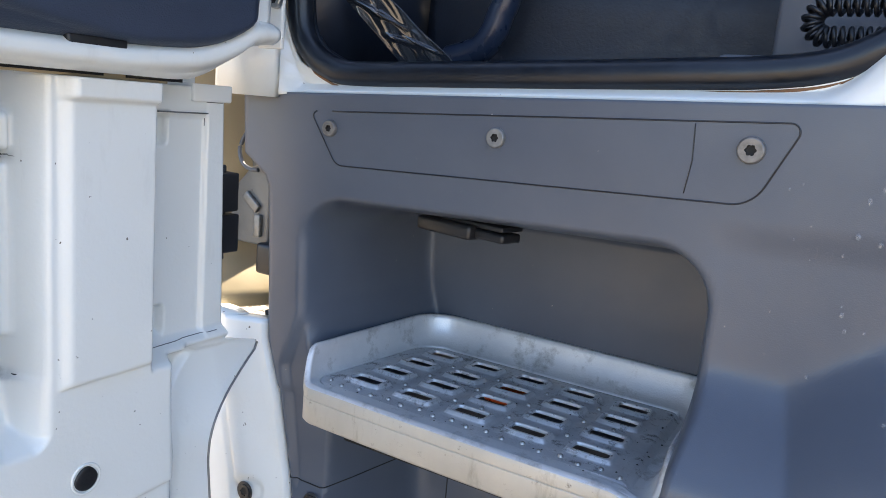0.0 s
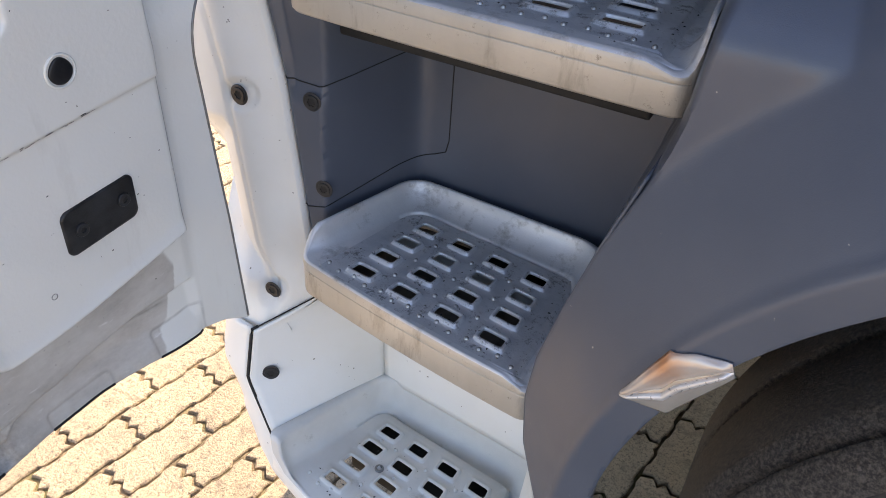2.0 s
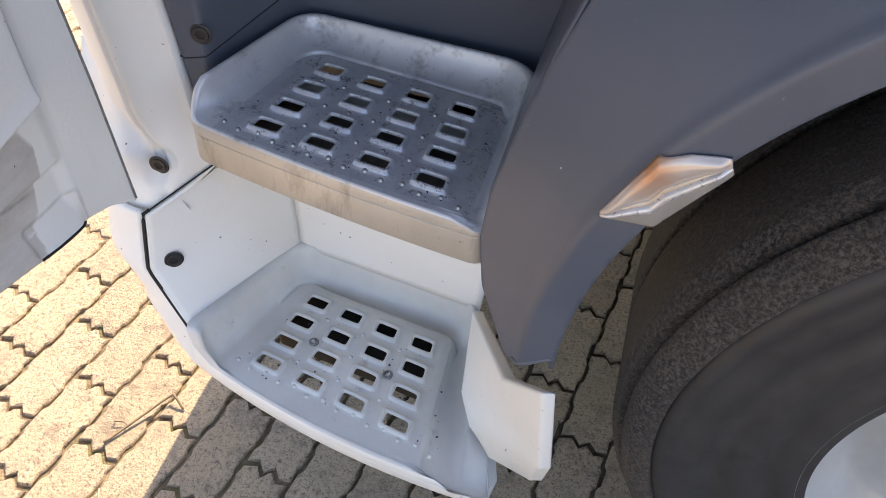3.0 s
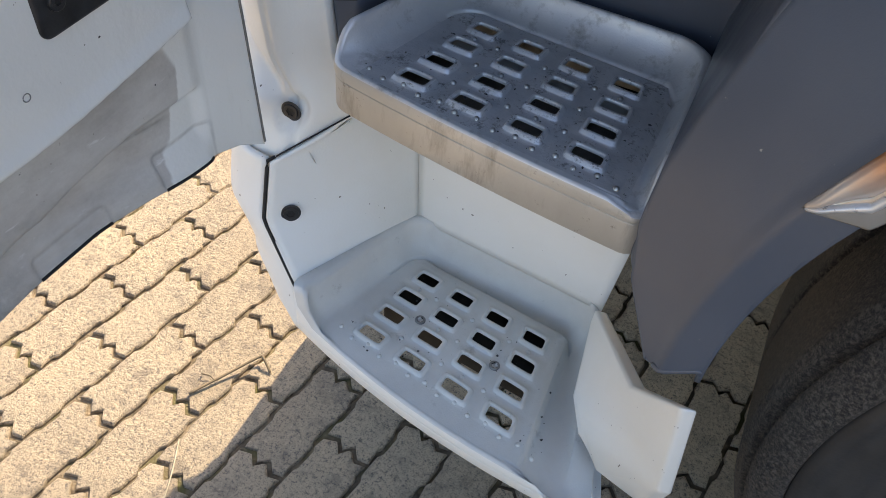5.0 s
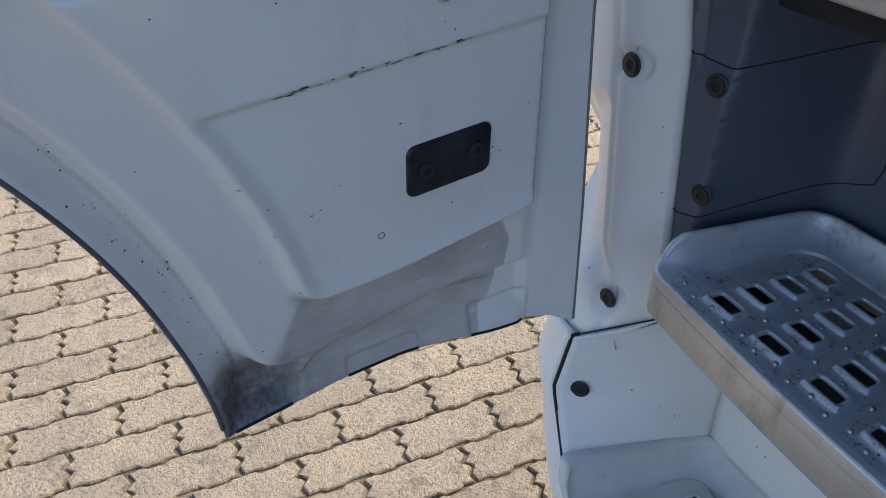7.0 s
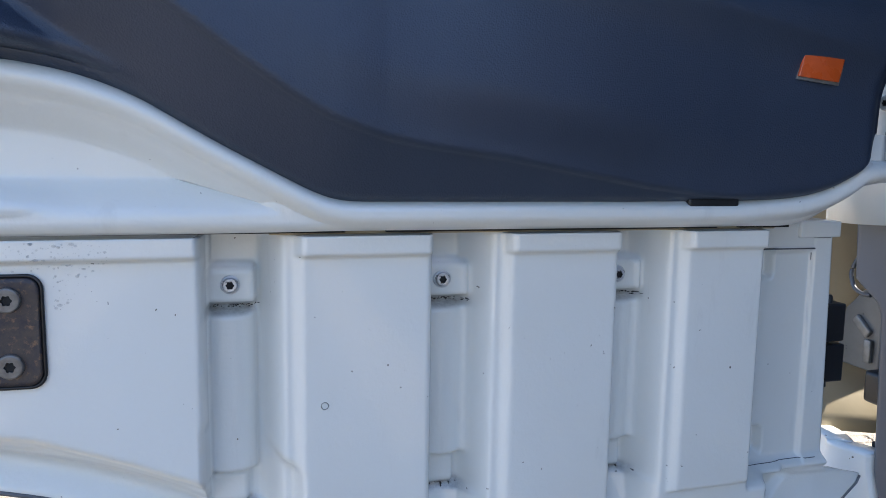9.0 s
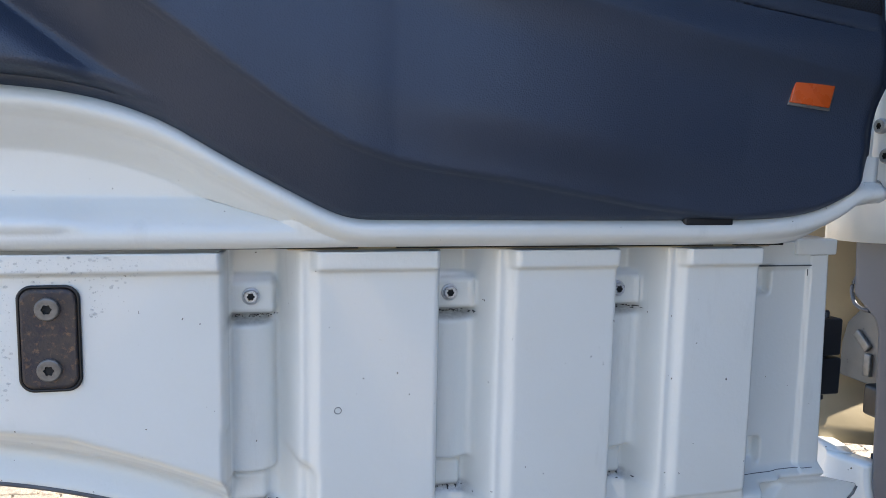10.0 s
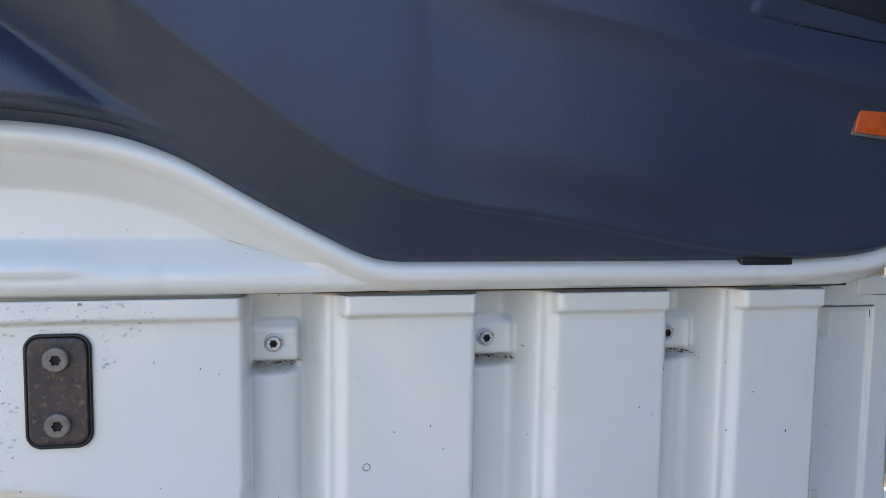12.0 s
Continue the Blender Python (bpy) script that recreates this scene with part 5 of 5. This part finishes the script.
# ---- cab body above the steps ----
def prism(name, pts, x0, x1, mat, parent, label=""):
    """A wall sheet with the given (y, z) profile, between two places along the truck."""
    pos = np.array([[(x, y, z) for y, z in pts] for x in (x0, x1)])
    return sheet(name, pos, mat, parent, label, None, 0.02, 0.0)


# rocker: white painted sill under the door opening
xs, vs = np.meshgrid(np.linspace(-0.346, 0.9, 120), np.linspace(0, 1, 14), indexing="ij")
zt = 1.430 + 0.046 * xs + 0.12 * sm(xs, 0.27, 0.40) ** 1.3 + 0.11 * sm(xs, -0.265, -0.335) ** 1.5
zb0 = 1.417 + 0.046 * xs
ZZ = zb0 + vs * (zt + 0.02 - zb0)
YY = 1.030 + 0.02 * sm(ZZ - zt, -0.018, 0.0) - 0.006 * sm(xs, -0.25, -0.3)
sheet("door_sill", np.stack([xs, YY, ZZ], -1), WHITE, truck, "white painted door sill", None, 0.006, 1.0)

# rubber seal round the door opening
seal = [(-0.295, 1.050, 1.95), (-0.295, 1.050, 1.60), (-0.295, 1.050, 1.52), (-0.289, 1.050, 1.480), (-0.272, 1.050, 1.456), (-0.246, 1.050, 1.441), (-0.208, 1.050, 1.4335), (-0.1, 1.050, 1.4375), (0.05, 1.050, 1.4455),
        (0.16, 1.050, 1.452), (0.23, 1.050, 1.4565), (0.28, 1.051, 1.464), (0.315, 1.052, 1.479), (0.345, 1.053, 1.502), (0.40, 1.055, 1.556), (0.50, 1.056, 1.615), (0.78, 1.056, 1.655), (0.88, 1.056, 1.70), (0.92, 1.056, 1.80), (0.92, 1.056, 2.15)]


def smooth_line(pts, n=8):
    P = [Vector(p) for p in pts]
    out = []
    for i in range(len(P) - 1):
        a, b, c, d = P[max(i - 1, 0)], P[i], P[i + 1], P[min(i + 2, len(P) - 1)]
        for k in range(n):
            t = k / n
            out.append(0.5 * ((2 * b) + (c - a) * t + (2 * a - 5 * b + 4 * c - d) * t * t + (3 * b - a - 3 * c + d) * t ** 3))
    return out + [P[-1]]


line = smooth_line(seal)
seal_ob = part("door_seal", tube(line, 0.0152, 16), RUBBER, truck, "scuffed black rubber door seal")
part("seal_lip", tube([p + Vector((0, 0.016, 0.007)) for p in line], 0.007, 8), RUBBER, seal_ob)

part("seal_bead", tube([p + Vector((0, -0.006, -0.0158)) for p in line[20:]], 0.0016, 6), BROWN, seal_ob, "rusty brown line under the seal")

# front pillar with the bracket
xs, zs = np.meshgrid(np.linspace(-0.36, -0.310, 12), np.linspace(1.40, 2.3, 20), indexing="ij")
sheet("front_pillar", np.stack([xs, 1.012 + 0.03 * sm(xs, -0.335, -0.312), zs], -1), WHITE, truck, "white painted door pillar", None, 0.03, 1.0)
bm = bmesh.new()
box_bm(bm, (0.034, 0.006, 0.22), (-0.266, 0.974, 1.562), 0.002)
brk = part("pillar_bracket", bm, WHITE, truck, "white painted pillar bracket with bolts")
for p in ((-0.270, 0.970, 1.467), (-0.268, 0.970, 1.535), (-0.256, 0.970, 1.502)):
    screw(brk, p, (0, -1, 0), 0.0085, STEEL, "bolt", False)

# cream panels and a connector in the gap behind the hinge
xs, zs = np.meshgrid(np.linspace(0, 1, 14), np.linspace(1.118, 1.60, 24), indexing="ij")
sheet("inner_wing", np.stack([-0.47 + 0.04 * np.sin(xs * 3) + 0.05 * sm(zs, 1.2, 1.118), 1.00 + 0.42 * xs, zs - 0.03 * xs], -1), BEIGE, truck, "inner wing in the hinge gap, warm bounce in its cream colour", None, 0.01, 1.0)
bm = bmesh.new()
face = bm.faces.new([bm.verts.new(p) for p in ((-0.420, 1.070, 1.205), (-0.350, 1.070, 1.205), (-0.350, 1.070, 1.315), (-0.385, 1.070, 1.308), (-0.412, 1.070, 1.280), (-0.420, 1.070, 1.250))])
ex = bmesh.ops.extrude_face_region(bm, geom=[face])
bmesh.ops.translate(bm, verts=[v for v in ex["geom"] if isinstance(v, bmesh.types.BMVert)], vec=(0.004, 0.035, 0.0))
bmesh.ops.recalc_face_normals(bm, faces=bm.faces)
bmesh.ops.bevel(bm, geom=list(bm.edges), offset=0.004, segments=3, affect="EDGES", profile=0.6)
conn = part("wiring_connector", bm, MILKY, truck, "grey translucent plastic wiring connector")
bm = bmesh.new()
box_bm(bm, (0.030, 0.006, 0.012), (-0.378, 1.067, 1.262), 0.002, rot=Matrix.Rotation(radians(38), 4, "Y"))
box_bm(bm, (0.012, 0.006, 0.030), (-0.366, 1.067, 1.232), 0.002)
part("clip", bm, WASHED, conn)
part("cable", tube(smooth_line([(-0.392, 1.066, 1.350), (-0.398, 1.062, 1.330), (-0.388, 1.058, 1.312), (-0.372, 1.056, 1.306), (-0.358, 1.056, 1.306)]), 0.0028, 8), SEAL_GREY, conn)
cable = smooth_line([(-0.36, 1.05, 1.46), (-0.372, 1.055, 1.41), (-0.385, 1.07, 1.36), (-0.395, 1.085, 1.33), (-0.405, 1.10, 1.30)])
part("cable", tube(cable, 0.004, 8), WASHED, truck)
bm = bmesh.new()
box_bm(bm, (0.03, 0.03, 0.04), (-0.332, 1.06, 1.195), 0.006, 3)
part("rubber_stop", bm, BLACK, truck, "black rubber door stop")

# walls and roof that close the cab
prism("cab_side_low", [(1.042, 1.40), (1.042, 1.61)], 0.46, 0.95, WHITE, truck, "")
prism("cab_side_rear", [(1.03, 1.40), (1.03, 2.22), (1.35, 2.68)], 0.95, 1.75, WHITE, truck, "plain white cab side")
prism("roof_side", [(1.04, 2.18), (1.05, 2.24), (1.35, 2.68), (3.2, 2.68)], -0.36, 1.75, WHITE, truck, "white cab roof")
front_line = ((-0.372, 0.22), (-0.376, 0.60), (-0.380, 1.20), (-0.378, 2.20), (-0.360, 2.66))
sheet("cab_front", np.array([[(x, 1.26, z) for x, z in front_line], [(x, 3.2, z) for x, z in front_line]]), WHITE, truck, "white cab front", None, 0.02, 1.0)
# unseen sheet, added to stop sun leaking through behind the bumper corner
sheet("corner_sun_block", np.array([[(-0.285, 1.045, 0.30), (-0.320, 1.045, 1.13)], [(-0.335, 1.26, 0.30), (-0.335, 1.26, 1.13)]]), DARKVOID, truck, "unseen dark sheet in the front corner, added to block sun", None, 0.008, 0.0)
sheet("cab_far_side", np.array([[(-0.375, 3.2, 0.3), (-0.36, 3.2, 2.68)], [(1.75, 3.2, 0.3), (1.75, 3.2, 2.68)]]), WHITE, truck, "", None, 0.02, 0.0)
sheet("cab_rear", np.array([[(1.75, 1.03, 0.9), (1.75, 1.03, 2.66)], [(1.75, 3.2, 0.9), (1.75, 3.2, 2.66)]]), WHITE, truck, "", None, 0.02, 0.0)

# unseen wall, added and sized for the shadow it casts on the yard
prism("shadow_body", [(1.05, 0.55), (1.05, 2.10), (1.35, 2.40), (3.2, 2.40)], 1.77, 9.0, WHITE, truck, "unseen white body behind the cab, added for its shadow")

# cab floor, tunnel wall and dashboard side
bm = bmesh.new()
box_bm(bm, (2.0, 2.05, 0.03), (0.68, 2.13, 1.437), 0.004)
part("cab_floor", bm, CARPET, truck, "dark rubber cab floor mat")
xs, zs = np.meshgrid(np.linspace(-0.31, 0.8, 60), np.linspace(1.452, 2.2, 40), indexing="ij")
yy = 1.37 + 0.015 * np.sin(xs * 9) + 0.10 * sm(zs, 1.55, 1.75) - 0.03 * sm(zs, 1.475, 1.452)
sheet("tunnel_wall", np.stack([xs, yy, zs], -1), PEBBLE, truck, "dark navy pebbled engine tunnel lining", None, 0.01, 1.0)
bm = tube(smooth_line([(-0.235, 1.300, 1.474), (-0.208, 1.300, 1.481), (-0.184, 1.300, 1.491), (-0.168, 1.300, 1.512), (-0.160, 1.300, 1.535), (-0.148, 1.300, 1.575), (-0.12, 1.300, 1.75)]), 0.019, 18)
part("seat_support", bm, NAVY, truck, "dark curved plastic seat support")
bm = bmesh.new()
box_bm(bm, (0.39, 0.30, 0.5), (0.402, 1.37, 1.72), 0.006, 3)
box_bm(bm, (0.24, 0.10, 0.018), (0.30, 1.15, 1.468), 0.006, 2)
part("seat_console", bm, DARK, truck, "dark plastic seat console")
u, v = np.meshgrid(np.linspace(0, 1, 70), np.linspace(0, 1, 50), indexing="ij")
c0, c1, c2, c3 = (np.array(p) for p in ((-0.318, 1.158, 1.536), (-0.246, 1.158, 1.536), (-0.149, 1.166, 1.462), (-0.224, 1.166, 1.4545)))
uu, vv = u[..., None], v[..., None]
bag = (c0 * (1 - vv) + c1 * vv) * (1 - uu) + (c3 * (1 - vv) + c2 * vv) * uu
fold = np.zeros_like(u)
for pu, pv, slope, width, length, amp in ((0.28, 0.45, 0.5, 0.05, 0.16, 0.004), (0.40, 0.62, 0.7, 0.04, 0.14, 0.003), (0.66, 0.40, 0.35, 0.05, 0.18, 0.004), (0.75, 0.72, 0.8, 0.04, 0.12, 0.005), (0.12, 0.3, 0.6, 0.06, 0.2, 0.005)):
    fold += amp * np.exp(-(((u - pu) - slope * (v - pv)) / width) ** 2 - ((v - pv) / length) ** 2)
bag[..., 1] -= fold + 0.001 * np.sin(14 * v + 6 * u)
bag[..., 0] += 0.002 * np.sin(9 * u) * v
bag_ob = sheet("plastic_film", bag, FOIL, None, "", None, 0.002, 0.0)
tagged(bag_ob, "crumpled shiny dark plastic film on the cab floor", "plastic film")

xs, zs = np.meshgrid(np.linspace(1.10, 3.1, 20), np.linspace(1.45, 2.5, 12), indexing="ij")
sheet("dashboard_side", np.stack([-0.330 + 0 * xs, xs, zs], -1), CABIN, truck, "dark dashboard side lining", None, 0.01, 0.0)
sheet("headlining", np.array([[(-0.31, 1.15, 2.3), (-0.31, 3.1, 2.45)], [(1.6, 1.15, 2.3), (1.6, 3.1, 2.45)]]), CABIN, truck, "", None, 0.01, 0.0)

# coiled air hose on its console
coil = []
turns, per = 30, 14
for k in range(turns * per + 1):
    f = k / (turns * per)
    a = 2 * math.pi * k / per
    # an open loop that doubles back on itself
    th = math.pi * (0.5 + 1.0 * min(max((f - 0.38) / 0.24, 0), 1))
    if f < 0.38:
        c = Vector((0.350 - 0.085 * f / 0.38, 1.15, 1.529))
        d = Vector((-1, 0, 0))
    elif f < 0.62:
        c = Vector((0.265 + 0.0145 * math.cos(th), 1.15, 1.5145 + 0.0145 * math.sin(th)))
        d = Vector((-math.sin(th), 0, math.cos(th)))
    else:
        c = Vector((0.265 + 0.085 * (f - 0.62) / 0.38, 1.15, 1.500))
        d = Vector((1, 0, 0))
    s = Vector((0, 1, 0))
    n = d.cross(s)
    coil.append(c + 0.0085 * (math.cos(a) * s + math.sin(a) * n))
hose = part("coiled_air_hose", tube(coil, 0.0023, 6), BLACK, None)
tagged(hose, "black spiral air hose hanging at the seat console", "air hose")

bm = bmesh.new()
face = bm.faces.new([bm.verts.new((x, y, 0.702)) for x, y in ((-0.160, 0.985), (0.122, 0.945), (0.118, 1.062), (-0.140, 1.085))])
bm.normal_update()
ex = bmesh.ops.extrude_face_region(bm, geom=[face])
bmesh.ops.translate(bm, verts=[v for v in ex["geom"] if isinstance(v, bmesh.types.BMVert)], vec=(0, 0, -0.006))
bmesh.ops.recalc_face_normals(bm, faces=bm.faces)
part("mid_step_pan", bm, PAN, truck, "dusty pan under the middle step")
# added dark block, so the rear slots of the bottom step look unlit
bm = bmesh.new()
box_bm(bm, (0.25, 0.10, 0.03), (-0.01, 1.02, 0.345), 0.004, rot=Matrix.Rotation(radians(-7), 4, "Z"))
part("low_slot_dark_block", bm, DARKVOID, truck, "added dark block that shades the slots of the bottom step")
# an orange tank seen through the slots of the top step
bm = bmesh.new()
box_bm(bm, (0.06, 0.045, 0.02), (-0.035, 1.195, 1.052), 0.006, 3)
part("orange_cap", bm, ORANGE, truck, "orange plastic cap under the top step")
# added dark plate, its colour gives the top step's slots their shade
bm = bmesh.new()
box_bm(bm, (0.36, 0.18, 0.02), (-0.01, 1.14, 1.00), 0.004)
part("top_slot_dark_plate", bm, DARKVOID, truck)
# added dark plate that stands for shade behind the middle step's rear slots
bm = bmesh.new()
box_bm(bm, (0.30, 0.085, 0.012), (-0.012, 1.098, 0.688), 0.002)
part("mid_slot_dark_plate", bm, DARKVOID, truck)

# ---- ground ----
gm = mesh_from("ground", [(-900, -900, -0.04), (900, -900, -0.04), (900, 900, -0.04), (-900, 900, -0.04)], [(0, 1, 2, 3)], PAVER, False)
ground = tagged(link("ground", gm), "sand-filled yard under the pavers", "ground", kind="structure")
bm = bmesh.new()
box_bm(bm, (7.8, 8.8, 0.02), (-1.4, 1.7, -0.0185), 0)
tagged(part("paving_bed", bm, SAND, None), "dark joint sand between the paving blocks", "paving bed", kind="structure")
pavement = new("pavement")
tagged(pavement, "sandy yellow zigzag concrete block paving", "pavement", kind="structure")
ROW = Vector((0.147, 0.989)).normalized()
ACROSS = Vector((ROW.y, -ROW.x))
LEN, WID = 0.2025, 0.0945
START = Vector((-0.938, 0.339))


def paver_outline():
    """A block with zigzag ends and wavy long sides, along u, across v."""
    hl, hw = LEN / 2 - 0.0050, WID / 2 - 0.0034
    end = [(-1.0, 0.0), (-0.52, 0.0085), (-0.16, -0.0075), (0.20, 0.0085), (0.56, -0.0065), (1.0, 0.0)]
    side = [(-0.76, 0.0), (-0.66, 0.0052), (-0.30, 0.0052), (-0.20, 0.0), (0.24, 0.0), (0.34, 0.0052), (0.70, 0.0052), (0.80, 0.0)]
    pts = []
    for f, d in end:
        pts.append((hl + d, f * hw))
    for f, d in reversed(side):
        pts.append((f * hl, hw + d - 0.0026))
    for f, d in reversed(end):
        pts.append((-hl + d, f * hw))
    for f, d in side:
        pts.append((f * hl, -hw + d - 0.0026))
    return pts


def paver_mesh(rng, pts):
    verts, faces = [], []
    n = len(pts)
    j = [(rng.uniform(-0.0011, 0.0011), rng.uniform(-0.0011, 0.0011)) for _ in pts]
    for sc, z in ((1.0, -0.03), (1.0, -0.0045), (0.972, -0.0008), (0.93, 0.0)):
        for (u, v), (a, b) in zip(pts, j):
            iu, iv = math.copysign(max(abs(u) - (1 - sc) * 0.08, 0), u), math.copysign(max(abs(v) - (1 - sc) * 0.08, 0), v)
            p = ROW * (iu + a) + ACROSS * (iv + b)
            verts.append((p.x, p.y, z))
    for k in range(3):
        for i in range(n):
            faces.append((k * n + i, k * n + (i + 1) % n, (k + 1) * n + (i + 1) % n, (k + 1) * n + i))
    faces.append(tuple(3 * n + i for i in range(n)))
    return verts, faces


rng = random.Random(5)
outline = paver_outline()
shapes = [paver_mesh(rng, outline) for _ in range(6)]
paver_meshes = [mesh_from("paver", v, f, PAVER, False) for v, f in shapes]
spots = []
for i in range(-55, 50):
    for j in range(-34, 44):
        c = START + ACROSS * (WID * i) + ROW * (LEN * (j + 0.5 + (0.5 if i % 2 else 0.0)))
        if -5.4 < c.x < 2.6 and -2.8 < c.y < 6.2:
            spots.append((c, (c - Vector((-0.75, 0.75))).length))
spots.sort(key=lambda s: s[1])
far_v, far_f = [], []
for k, (c, d) in enumerate(spots):
    tilt = (rng.gauss(0, 0.0011), rng.gauss(0, 0.006), rng.gauss(0, 0.006), rng.gauss(0, 0.004))
    which = rng.randrange(6)
    m = Matrix.Translation((c.x, c.y, tilt[0])) @ Euler((tilt[1], tilt[2], tilt[3])).to_matrix().to_4x4()
    if k < 300:
        link("paver", paver_meshes[which], pavement, "", m)
    else:
        b = len(far_v)
        far_v += [m @ Vector(v) for v in shapes[which][0]]
        far_f += [tuple(b + q for q in f) for f in shapes[which][1]]
tagged(link("far_pavers", mesh_from("far_pavers", far_v, far_f, PAVER, False), pavement), kind="stuff")

# dry twig and a straw
twig = part("dry_twig", tube(smooth_line([(-0.468, 0.901, 0.004), (-0.434, 0.964, 0.009), (-0.404, 1.015, 0.016), (-0.394, 1.016, 0.018), (-0.373, 1.004, 0.004)], 5), 0.0026, 6), TWIG, None)
tagged(twig, "thin dry forked twig lying on the paving", "twig")
part("side_shoot", tube(smooth_line([(-0.4744, 0.946, 0.004), (-0.470, 0.942, 0.010), (-0.458, 0.946, 0.008), (-0.446, 0.942, 0.009)], 5), 0.0013, 6), TWIG, twig)
straw = part("dry_straw", tube(smooth_line([(-0.426, 0.825, 0.004), (-0.395, 0.770, 0.007), (-0.373, 0.719, 0.004)], 5), 0.0014, 6), STRAW, None)
tagged(straw, "thin pale dry straw lying on the paving", "straw")
